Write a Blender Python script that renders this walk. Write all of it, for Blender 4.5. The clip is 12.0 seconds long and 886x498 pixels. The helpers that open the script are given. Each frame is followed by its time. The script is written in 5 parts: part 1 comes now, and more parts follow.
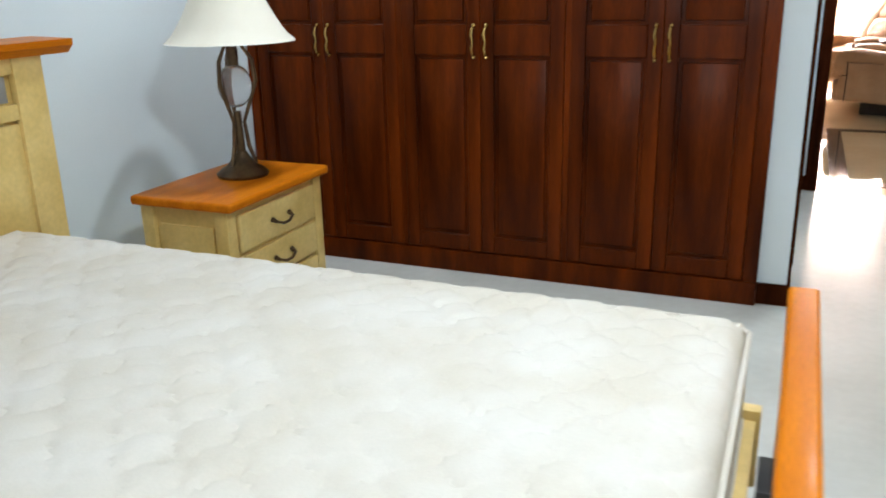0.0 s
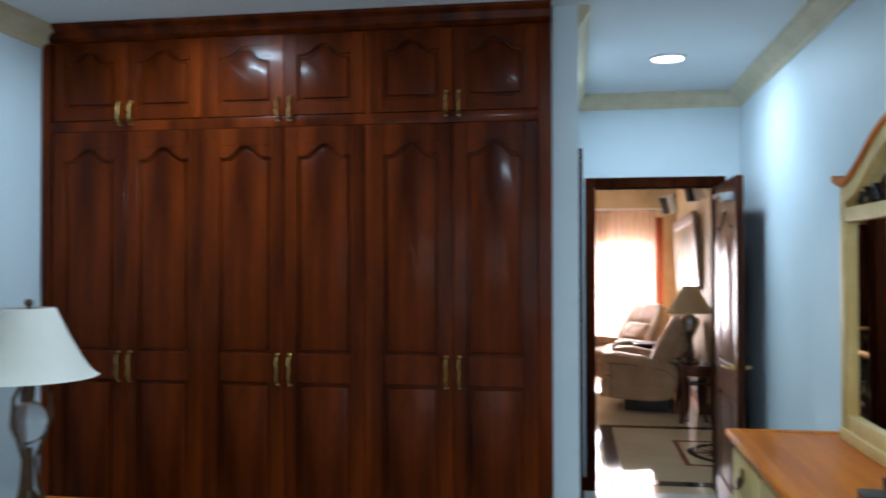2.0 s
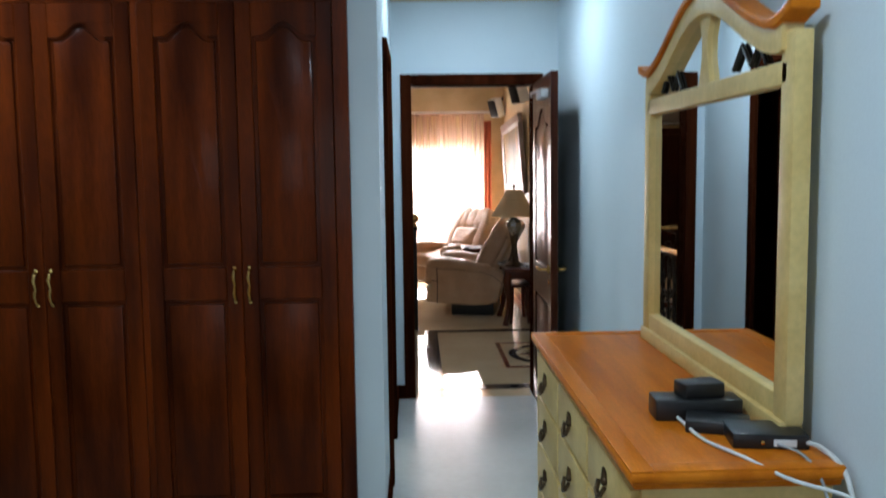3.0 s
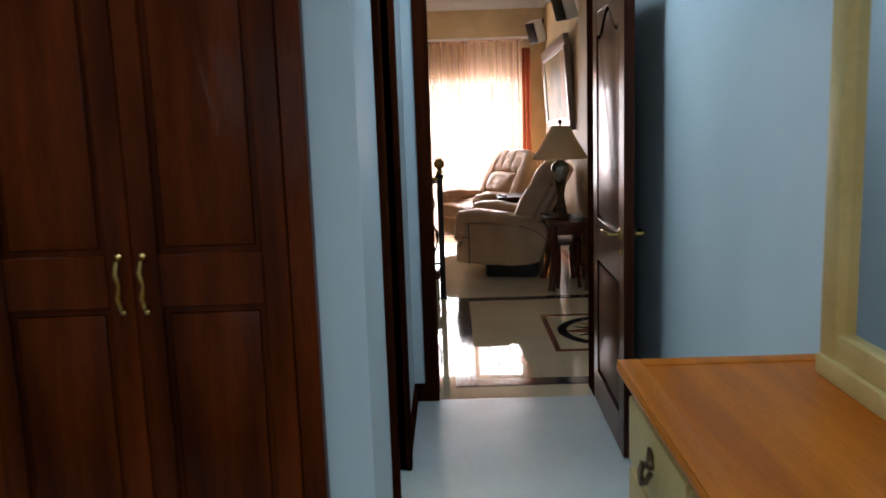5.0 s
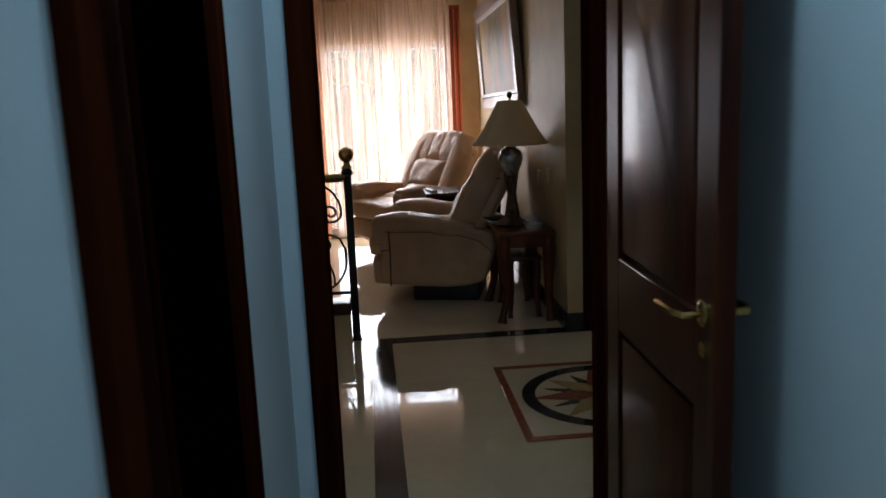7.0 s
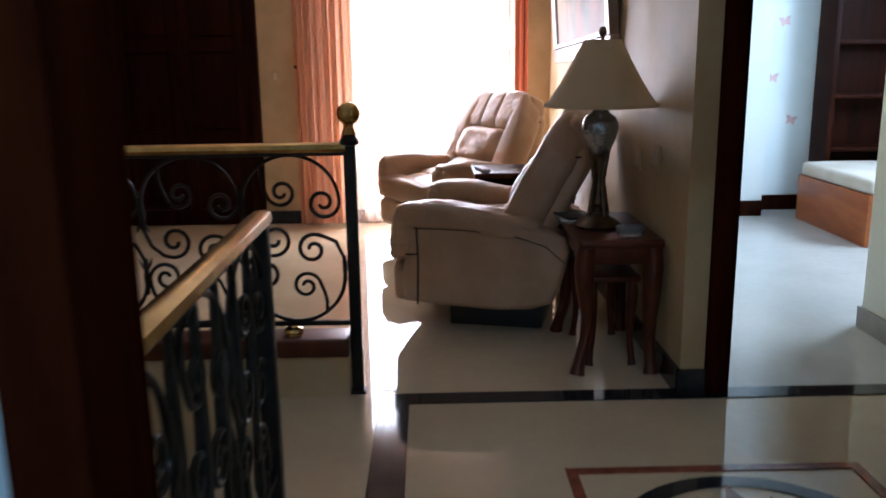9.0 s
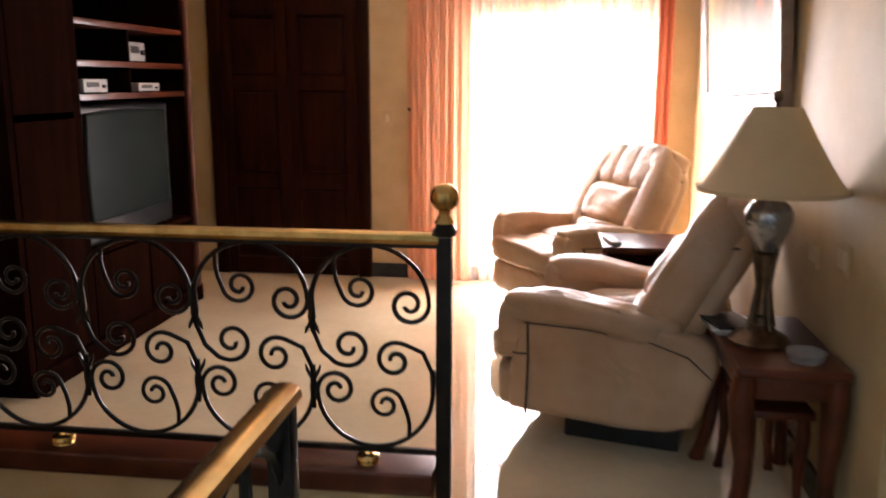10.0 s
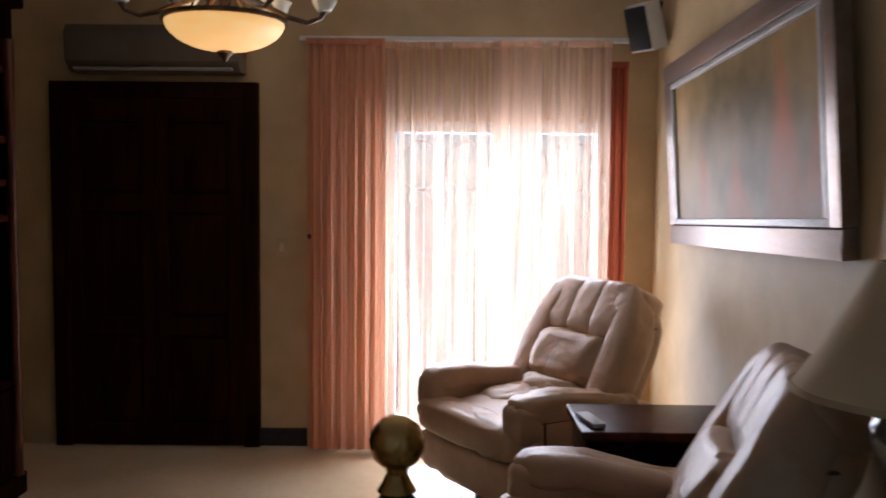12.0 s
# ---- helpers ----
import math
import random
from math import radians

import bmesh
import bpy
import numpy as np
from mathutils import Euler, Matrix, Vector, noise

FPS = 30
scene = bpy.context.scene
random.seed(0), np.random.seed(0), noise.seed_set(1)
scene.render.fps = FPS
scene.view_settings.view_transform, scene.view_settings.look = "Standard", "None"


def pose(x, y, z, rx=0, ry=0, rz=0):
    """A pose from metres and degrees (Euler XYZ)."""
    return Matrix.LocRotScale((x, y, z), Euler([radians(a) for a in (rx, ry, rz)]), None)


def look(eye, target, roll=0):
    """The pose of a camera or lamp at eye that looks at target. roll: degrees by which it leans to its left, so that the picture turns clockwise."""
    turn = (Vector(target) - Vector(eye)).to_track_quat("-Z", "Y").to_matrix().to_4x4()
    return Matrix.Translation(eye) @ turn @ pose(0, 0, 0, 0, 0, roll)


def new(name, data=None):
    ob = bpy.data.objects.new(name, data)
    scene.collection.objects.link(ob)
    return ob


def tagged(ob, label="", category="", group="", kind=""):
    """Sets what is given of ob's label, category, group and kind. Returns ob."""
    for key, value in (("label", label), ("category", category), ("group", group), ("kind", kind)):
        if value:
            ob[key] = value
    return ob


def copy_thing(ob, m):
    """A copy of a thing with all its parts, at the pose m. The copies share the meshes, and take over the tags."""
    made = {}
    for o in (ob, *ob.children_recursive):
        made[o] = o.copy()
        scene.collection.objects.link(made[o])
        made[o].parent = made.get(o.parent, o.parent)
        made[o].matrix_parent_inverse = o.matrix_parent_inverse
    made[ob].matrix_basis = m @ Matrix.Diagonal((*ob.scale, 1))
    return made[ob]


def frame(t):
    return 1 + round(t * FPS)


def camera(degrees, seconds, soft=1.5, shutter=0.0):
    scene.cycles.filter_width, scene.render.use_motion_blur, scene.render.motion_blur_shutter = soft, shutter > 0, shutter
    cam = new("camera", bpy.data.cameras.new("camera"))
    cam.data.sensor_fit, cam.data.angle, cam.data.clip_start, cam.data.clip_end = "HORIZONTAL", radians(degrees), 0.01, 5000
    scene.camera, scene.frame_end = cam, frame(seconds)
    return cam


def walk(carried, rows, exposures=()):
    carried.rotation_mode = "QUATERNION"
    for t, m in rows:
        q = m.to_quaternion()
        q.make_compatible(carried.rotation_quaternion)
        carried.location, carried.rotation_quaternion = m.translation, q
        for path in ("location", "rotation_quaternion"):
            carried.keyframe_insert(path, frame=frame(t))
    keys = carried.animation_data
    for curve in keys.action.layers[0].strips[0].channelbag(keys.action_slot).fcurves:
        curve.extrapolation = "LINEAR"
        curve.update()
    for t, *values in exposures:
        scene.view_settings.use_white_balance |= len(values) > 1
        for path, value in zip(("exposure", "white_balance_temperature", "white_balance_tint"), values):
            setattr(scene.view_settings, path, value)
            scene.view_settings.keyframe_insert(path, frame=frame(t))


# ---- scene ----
cam = camera(55.4, 12.0, soft=1.7, shutter=0.5)
PATH = [
    (0, (-0.082, -0.162, 1.345), (-0.826, 1.588, 0.726), -1.3),
    (0.2, (-0.008, -0.209, 1.356), (-0.736, 1.562, 0.778), -0.7),
    (0.5, (0.057, -0.274, 1.441), (-0.564, 1.576, 1.004), -1.1),
    (0.7, (0.017, -0.307, 1.495), (-0.576, 1.566, 1.118), -0.8),
    (1, (0.005, -0.353, 1.537), (-0.559, 1.541, 1.228), -0.4),
    (1.2, (-0.068, -0.325, 1.599), (-0.548, 1.607, 1.411), -0.4),
    (1.5, (-0.077, -0.344, 1.574), (-0.519, 1.606, 1.554), -0.2),
    (1.6, (-0.091, -0.344, 1.56), (-0.507, 1.612, 1.564), -0.1),
    (1.8, (-0.089, -0.343, 1.557), (-0.485, 1.617, 1.591), 0.0),
    (2, (-0.08, -0.334, 1.556), (-0.385, 1.642, 1.585), -0.1),
    (2.3, (-0.049, -0.265, 1.551), (-0.200, 1.729, 1.544), -1.0),
    (2.5, (-0.016, -0.195, 1.545), (-0.079, 1.803, 1.521), -1.4),
    (2.8, (0.045, -0.090, 1.533), (0.058, 1.906, 1.409), -1.0),
    (3, (0.086, 0.0, 1.518), (0.15, 1.99, 1.328), -0.7),
    (3.2, (0.116, 0.112, 1.495), (0.142, 2.097, 1.246), -1.2),
    (3.5, (0.125, 0.253, 1.474), (0.153, 2.233, 1.194), 0.1),
    (3.7, (0.136, 0.389, 1.478), (0.141, 2.366, 1.177), -0.5),
    (5.3, (0.187, 1.662, 1.425), (0.169, 3.634, 1.091), -2.2),
    (5.5, (0.205, 1.864, 1.402), (0.229, 3.83, 1.038), -1.8),
    (5.8, (0.209, 2.110, 1.394), (0.314, 4.069, 1.007), -1.2),
    (6, (0.209, 2.27, 1.393), (0.202, 4.228, 0.983), -1.8),
    (6.2, (0.208, 2.459, 1.395), (0.206, 4.414, 0.976), -1.9),
    (6.5, (0.204, 2.751, 1.405), (0.293, 4.721, 1.071), -2.1),
    (6.7, (0.2, 2.922, 1.41), (0.36, 4.884, 1.057), -2.2),
    (8.3, (0.286, 4.316, 1.269), (0.428, 6.263, 0.835), -3.1),
    (8.5, (0.317, 4.451, 1.259), (0.41, 6.389, 0.774), -1.8),
    (8.7, (0.325, 4.604, 1.243), (0.347, 6.54, 0.739), -1.8),
    (9, (0.357, 4.829, 1.247), (0.387, 6.779, 0.803), -0.8),
    (9.2, (0.344, 4.992, 1.250), (0.449, 6.933, 0.779), -0.7),
    (9.5, (0.32, 5.225, 1.279), (0.363, 7.177, 0.842), -2.3),
    (9.8, (0.362, 5.403, 1.354), (0.209, 7.351, 0.931), -0.8),
    (10, (0.385, 5.514, 1.382), (0.124, 7.458, 0.989), 0.2),
    (10.2, (0.371, 5.640, 1.383), (0.082, 7.584, 1.011), 0.6),
    (10.5, (0.318, 5.833, 1.384), (0.209, 7.808, 1.089), 2.1),
    (10.7, (0.280, 5.944, 1.403), (0.286, 7.931, 1.174), 1.8),
    (11, (0.236, 6.097, 1.436), (0.37, 8.081, 1.226), 1.1),
    (11.2, (0.219, 6.201, 1.425), (0.410, 8.184, 1.240), 1.2),
    (11.4, (0.207, 6.306, 1.415), (0.328, 8.298, 1.272), 1.0),
    (11.5, (0.201, 6.357, 1.434), (0.333, 8.348, 1.295), 0.5),
    (11.7, (0.183, 6.462, 1.433), (0.254, 8.458, 1.310), 0.4),
    (12, (0.148, 6.627, 1.429), (0.134, 8.622, 1.296), 0.5),
]
# seconds, stops, kelvin, tint
EXPOSURES = [(0, 0.55, 7200, 20), (0.5, 0.95, 7150, 21), (1.0, 1.4, 7200, 20), (1.5, 0.25, 6250, 11), (2.0, -0.2, 5850, 12), (2.5, -0.1, 5850, 12), (3.0, -0.4, 6100, 13), (3.5, -0.55, 6350, 13),
             (5.5, -1.08, 5800, 9), (6.0, -1.45, 5550, 6), (6.5, -1.85, 5500, 5), (8.5, -0.65, 5350, 9), (9.0, -0.7, 5150, 11), (9.5, 0.05, 6000, 12), (10.0, 0.28, 5950, 14), (10.5, 0.1, 5350, 10), (11.0, -0.9, 5000, 8), (11.5, -1.3, 5200, 8), (12, -1.6, 5150, 8)]
walk(cam, [(t, look(eye, target, roll)) for t, eye, target, roll in PATH], EXPOSURES)

# ---- light ----
world = bpy.data.worlds.new("world")
scene.world = world
world.use_nodes = True
wn = world.node_tree
sky = wn.nodes.new("ShaderNodeTexSky")
sky.sky_type = "NISHITA"
sky.sun_disc = False
sky.sun_elevation = radians(52)
sky.sun_rotation = radians(200)
wn.links.new(sky.outputs["Color"], wn.nodes["Background"].inputs["Color"])
wn.nodes["Background"].inputs["Strength"].default_value = 0.15


def lamp(name, kind, m, power, colour, size=0.1, size_y=None):
    data = bpy.data.lights.new(name, kind)
    data.energy, data.color = power, colour
    if kind == "AREA":
        data.size = size
        if size_y:
            data.shape, data.size_y = "RECTANGLE", size_y
    elif kind == "SUN":
        data.angle = size
    else:
        data.shadow_soft_size = size
    ob = new(name, data)
    ob.matrix_world = m
    return ob


sun = lamp("sun", "SUN", look((3, 16, 9), (0.4, 10.5, 0)), 1.2, (1, 0.95, 0.88), radians(0.5))
DAY = (1.0, 0.96, 0.94)
lamp("window_daylight", "AREA", look((0.41, 11.44, 0.95), (0.41, 8, 0.8)), 250, DAY, 1.3, 1.85)
COOL = (0.70, 0.90, 1.0)
# the last one is unseen, added to brighten the wardrobe's right end
DOWNLIGHTS = [(0.44, 4.44, 18), (-1.66, 2.82, 17), (-0.06, 1.0, 31)]
for dx, dy, watts in DOWNLIGHTS:
    lamp("downlight_lamp", "AREA", look((dx, dy, 2.64), (dx, dy, 0)), watts, COOL, 0.12)
lamp("bedroom_window_daylight", "AREA", look((-0.8, -2.94, 1.5), (-0.8, 0, 1.2)), 15, (0.82, 0.93, 1.0), 1.6, 1.2)
# unseen lamp at the windowless east wall, added to brighten the child's room
lamp("kid_room_fill", "AREA", look((4.4, 9.6, 1.5), (2, 9.4, 0.8)), 240, (0.9, 0.97, 1.0), 1.2, 1.2)
lamp("bath_lamp", "POINT", pose(-1.0, 4.7, 2.3), 25, (1, 0.93, 0.8), 0.08)

lamp("chandelier_lamp", "POINT", pose(-0.77, 10.1, 2.22), 9, (1, 0.76, 0.5), 0.1)


# ---- materials ----
def mat(name, base, rough=0.5, second=None, scale=6.0, detail=4.0, stretch=(1, 1, 1), bump=0.0, bump_scale=60.0,
        metal=0.0, mix=(0.35, 0.65), coat=0.0, random_piece=0.0, fine=0.25, spec=0.5):
    """A principled material whose colour runs between base and second by a large noise, with a fine grain and relief."""
    m = bpy.data.materials.new(name)
    m.use_nodes = True
    nt = m.node_tree
    n, ln = nt.nodes, nt.links
    b = n["Principled BSDF"]
    b.inputs["Roughness"].default_value = rough
    b.inputs["Metallic"].default_value = metal
    b.inputs["Specular IOR Level"].default_value = spec
    b.inputs["Coat Weight"].default_value = coat
    b.inputs["Coat Roughness"].default_value = 0.12
    co = n.new("ShaderNodeTexCoord")
    mp = n.new("ShaderNodeMapping")
    mp.inputs["Scale"].default_value = stretch
    ln.new(co.outputs["Object"], mp.inputs["Vector"])
    big = n.new("ShaderNodeTexNoise")
    big.inputs["Scale"].default_value, big.inputs["Detail"].default_value = scale, detail
    ln.new(mp.outputs["Vector"], big.inputs["Vector"])
    small = n.new("ShaderNodeTexNoise")
    small.inputs["Scale"].default_value, small.inputs["Detail"].default_value = bump_scale, 3
    ln.new(mp.outputs["Vector"], small.inputs["Vector"])
    ramp = n.new("ShaderNodeValToRGB")
    second = second or tuple(c * 0.8 for c in base)
    ramp.color_ramp.elements[0].position, ramp.color_ramp.elements[1].position = mix
    ramp.color_ramp.elements[0].color, ramp.color_ramp.elements[1].color = (*second, 1), (*base, 1)
    ln.new(big.outputs["Fac"], ramp.inputs["Fac"])
    grain = n.new("ShaderNodeMix")
    grain.data_type, grain.blend_type = "RGBA", "MULTIPLY"
    shade = n.new("ShaderNodeMapRange")
    shade.inputs["From Min"].default_value, shade.inputs["From Max"].default_value = 0.3, 0.7
    shade.inputs["To Min"].default_value, shade.inputs["To Max"].default_value = 1 - fine, 1.0
    ln.new(small.outputs["Fac"], shade.inputs["Value"])
    grain.inputs["Factor"].default_value = 1.0
    ln.new(ramp.outputs["Color"], grain.inputs["A"])
    ln.new(shade.outputs["Result"], grain.inputs["B"])
    out = grain.outputs["Result"]
    if random_piece:
        info = n.new("ShaderNodeObjectInfo")
        r = n.new("ShaderNodeMapRange")
        r.inputs["To Min"].default_value, r.inputs["To Max"].default_value = 1 - random_piece, 1.0
        ln.new(info.outputs["Random"], r.inputs["Value"])
        g2 = n.new("ShaderNodeMix")
        g2.data_type, g2.blend_type = "RGBA", "MULTIPLY"
        g2.inputs["Factor"].default_value = 1.0
        ln.new(out, g2.inputs["A"])
        ln.new(r.outputs["Result"], g2.inputs["B"])
        out = g2.outputs["Result"]
    ln.new(out, b.inputs["Base Color"])
    rr = n.new("ShaderNodeMapRange")
    rr.inputs["To Min"].default_value, rr.inputs["To Max"].default_value = rough * 0.8, min(1, rough * 1.2)
    ln.new(big.outputs["Fac"], rr.inputs["Value"])
    ln.new(rr.outputs["Result"], b.inputs["Roughness"])
    if bump:
        bp = n.new("ShaderNodeBump")
        bp.inputs["Strength"].default_value, bp.inputs["Distance"].default_value = bump, 0.004
        ln.new(small.outputs["Fac"], bp.inputs["Height"])
        ln.new(bp.outputs["Normal"], b.inputs["Normal"])
    return m


def glow(name, colour, strength):
    m = bpy.data.materials.new(name)
    m.use_nodes = True
    b = m.node_tree.nodes["Principled BSDF"]
    b.inputs["Base Color"].default_value = (*colour, 1)
    b.inputs["Emission Color"].default_value = (*colour, 1)
    b.inputs["Emission Strength"].default_value = strength
    return m


WALL = mat("cool_white_wall_paint", (0.72, 0.80, 0.84), 0.55, (0.67, 0.755, 0.80), 1.5, bump=0.08, bump_scale=180, fine=0.04)
CREAM_WALL = mat("cream_wall_paint", (0.64, 0.48, 0.26), 0.6, (0.52, 0.375, 0.185), 3.5, bump=0.1, bump_scale=120, fine=0.06)
CEIL = mat("ceiling_paint", (0.80, 0.82, 0.83), 0.7, (0.76, 0.78, 0.80), 1.2, bump=0.05, bump_scale=150, fine=0.03)
MAHOG = mat("mahogany_varnish", (0.172, 0.0275, 0.0024), 0.32, (0.047, 0.0068, 0.0008), 1.7, 6, (5, 5, 0.45), 0.10, 40, coat=0.07, fine=0.34, spec=0.07)
DARKWOOD = mat("dark_stained_wood", (0.034, 0.008, 0.003), 0.45, (0.015, 0.004, 0.002), 3, 6, (6, 6, 0.6), 0.1, 60, coat=0.0, fine=0.3, spec=0.05)
VARNISH = mat("dark_red_varnished_wood", (0.080, 0.018, 0.006), 0.3, (0.028, 0.006, 0.0025), 2.4, 6, (7, 7, 0.5), 0.1, 60, coat=0.14, fine=0.3, spec=0.08)
CASING = mat("dark_mahogany_casing", (0.062, 0.014, 0.005), 0.6, (0.022, 0.005, 0.002), 2.4, 6, (7, 7, 0.5), 0.1, 60, fine=0.3, spec=0.0)
EBONY = mat("near_black_stained_wood", (0.015, 0.005, 0.003), 0.7, (0.007, 0.003, 0.002), 3, 6, (6, 6, 0.6), 0.1, 60, fine=0.3, spec=0.0)
PINE = mat("honey_pine", (0.76, 0.215, 0.012), 0.34, (0.55, 0.135, 0.006), 2.6, 8, (6, 0.5, 6), 0.06, 70, coat=0.03, fine=0.2, spec=0.05)
PAINTED = mat("antique_cream_paint", (0.82, 0.60, 0.24), 0.45, (0.68, 0.46, 0.15), 5, 5, (1, 1, 1), 0.08, 60, fine=0.12)
MARBLE = mat("cream_marble_floor", (0.68, 0.545, 0.36), 0.03, (0.60, 0.465, 0.29), 1.6, 7, fine=0.06, bump_scale=25)
FLOORCOOL = mat("grey_white_marble_floor", (0.66, 0.66, 0.63), 0.2, (0.56, 0.56, 0.53), 1.6, 7, fine=0.06, bump_scale=25)
BLACKSTONE = mat("black_granite", (0.02, 0.02, 0.022), 0.08, (0.035, 0.035, 0.04), 30, 4, fine=0.3, bump_scale=200)
REDSTONE = mat("red_granite", (0.33, 0.10, 0.05), 0.1, (0.22, 0.06, 0.035), 30, 4, fine=0.3, bump_scale=200)
OCHRESTONE = mat("ochre_marble", (0.5, 0.34, 0.14), 0.1, (0.4, 0.25, 0.1), 20, 4, fine=0.2)
GREENSTONE = mat("grey_green_marble", (0.13, 0.17, 0.14), 0.1, (0.08, 0.11, 0.09), 20, 4, fine=0.2)
LEATHER = mat("tan_leather", (0.55, 0.355, 0.215), 0.33, (0.47, 0.295, 0.165), 7, 4, bump=0.25, bump_scale=220, fine=0.12)
ln_ = LEATHER.node_tree
wr = ln_.nodes.new("ShaderNodeTexNoise")
wr.inputs["Scale"].default_value, wr.inputs["Detail"].default_value, wr.inputs["Distortion"].default_value = 7, 2, 0.8
wb = ln_.nodes.new("ShaderNodeBump")
wb.inputs["Strength"].default_value, wb.inputs["Distance"].default_value = 0.35, 0.03
wc = ln_.nodes.new("ShaderNodeTexCoord")
ln_.links.new(wc.outputs["Object"], wr.inputs["Vector"])
ln_.links.new(wr.outputs["Fac"], wb.inputs["Height"])
for bump_node in [q for q in ln_.nodes if q.type == "BUMP" and q != wb]:
    ln_.links.new(wb.outputs["Normal"], bump_node.inputs["Normal"])
PIPING = mat("dark_piping", (0.10, 0.055, 0.035), 0.5)
IRON = mat("black_wrought_iron", (0.018, 0.017, 0.016), 0.32, (0.03, 0.026, 0.022), 20, bump=0.2, bump_scale=90, metal=0.6)
BRASS = mat("aged_brass", (0.72, 0.47, 0.16), 0.25, (0.5, 0.3, 0.09), 14, metal=1.0, fine=0.15)
BRONZE = mat("dark_bronze", (0.16, 0.10, 0.05), 0.4, (0.08, 0.05, 0.03), 20, metal=0.8, bump=0.2)
SHADE_WHITE = mat("off_white_shade_cloth", (0.82, 0.78, 0.68), 0.8, (0.78, 0.73, 0.62), 4, bump=0.2, bump_scale=300, fine=0.05)
SHADE_TAN = mat("tan_shade_cloth", (0.62, 0.46, 0.27), 0.8, (0.55, 0.4, 0.22), 4, bump=0.2, bump_scale=300, fine=0.08)
MATTRESS = mat("quilted_ivory_fabric", (0.70, 0.665, 0.61), 0.75, (0.64, 0.585, 0.50), 5, 5, bump=0.15, bump_scale=200, fine=0.05)
BLACKPLASTIC = mat("black_plastic", (0.01, 0.01, 0.011), 0.36, (0.016, 0.016, 0.016), 20, fine=0.1)
GREYPLASTIC = mat("grey_plastic", (0.35, 0.36, 0.36), 0.45, (0.3, 0.3, 0.3), 10, fine=0.1)
# the shade over the air conditioner is put into this dark brown colour
ACPLASTIC = mat("shade_darkened_plastic", (0.15, 0.12, 0.085), 0.5, (0.12, 0.095, 0.065), 6, fine=0.08)
WHITEPLASTIC = mat("white_plastic", (0.8, 0.8, 0.78), 0.4, (0.72, 0.72, 0.7), 10, fine=0.05)
CROWN = mat("cream_plaster_moulding", (0.74, 0.63, 0.44), 0.55, (0.66, 0.54, 0.35), 6, bump=0.1, fine=0.08)
REDWOOD = mat("red_brown_wood", (0.115, 0.025, 0.008), 0.32, (0.065, 0.013, 0.004), 4, 5, (2, 2, 2), 0.06, 60, coat=0.15, fine=0.2, spec=0.35)
FRAMEWOOD = mat("brown_pewter_frame", (0.34, 0.27, 0.23), 0.36, (0.26, 0.19, 0.15), 3, 6, (6, 0.6, 6), 0.05, 60, metal=0.7, fine=0.2)
SILVER = mat("silver_liner_paint", (0.55, 0.54, 0.52), 0.4, (0.45, 0.43, 0.4), 8, metal=0.3, fine=0.15)
SCREEN = mat("grey_tube_screen", (0.016, 0.022, 0.021), 0.35, (0.02, 0.025, 0.024), 3, fine=0.02, spec=0.03)
ORANGEWOOD = mat("orange_brown_wood", (0.42, 0.13, 0.035), 0.4, (0.30, 0.08, 0.02), 3, 6, (1, 1, 6), 0.05, 60, fine=0.2, spec=0.3)
PINK = mat("pink_sticker", (0.78, 0.56, 0.58), 0.5, fine=0.05)
# emission stands in for daylight coming through the bathroom pane
FROST = glow("daylit_frosted_pane", (0.95, 0.80, 0.52), 0.9)
MILKGLASS = mat("milk_glass", (0.82, 0.84, 0.74), 0.15, (0.75, 0.78, 0.66), 5, fine=0.03)


# ---- shaping helpers ----
def box(x0, x1, y0, y1, z0, z1, b=0.0, seg=2, bm=None):
    bm = bm or bmesh.new()
    m = Matrix.LocRotScale(((x0 + x1) / 2, (y0 + y1) / 2, (z0 + z1) / 2), None, (abs(x1 - x0), abs(y1 - y0), abs(z1 - z0)))
    made = bmesh.ops.create_cube(bm, size=1, matrix=m)["verts"]
    if b:
        edges = list({e for v in made for e in v.link_edges})
        bmesh.ops.bevel(bm, geom=edges, offset=b, segments=seg, profile=0.6, affect="EDGES")
    return bm


def prism(points, axis, a, b, bevel=0.0, seg=2, bm=None):
    """A polygon drawn in the two axes left over, pushed along axis from a to b."""
    bm = bm or bmesh.new()

    def place(p, d):
        return {"x": (d, p[0], p[1]), "y": (p[0], d, p[1]), "z": (p[0], p[1], d)}[axis]

    low = [bm.verts.new(place(p, a)) for p in points]
    high = [bm.verts.new(place(p, b)) for p in points]
    n = len(points)
    faces = [bm.faces.new(low), bm.faces.new(high[::-1])]
    faces += [bm.faces.new((low[i], high[i], high[(i + 1) % n], low[(i + 1) % n])) for i in range(n)]
    bmesh.ops.recalc_face_normals(bm, faces=faces)
    if bevel:
        rim = list({e for f in faces[:2] for e in f.edges})
        bmesh.ops.bevel(bm, geom=rim, offset=bevel, segments=seg, profile=0.6, affect="EDGES")
    return bm


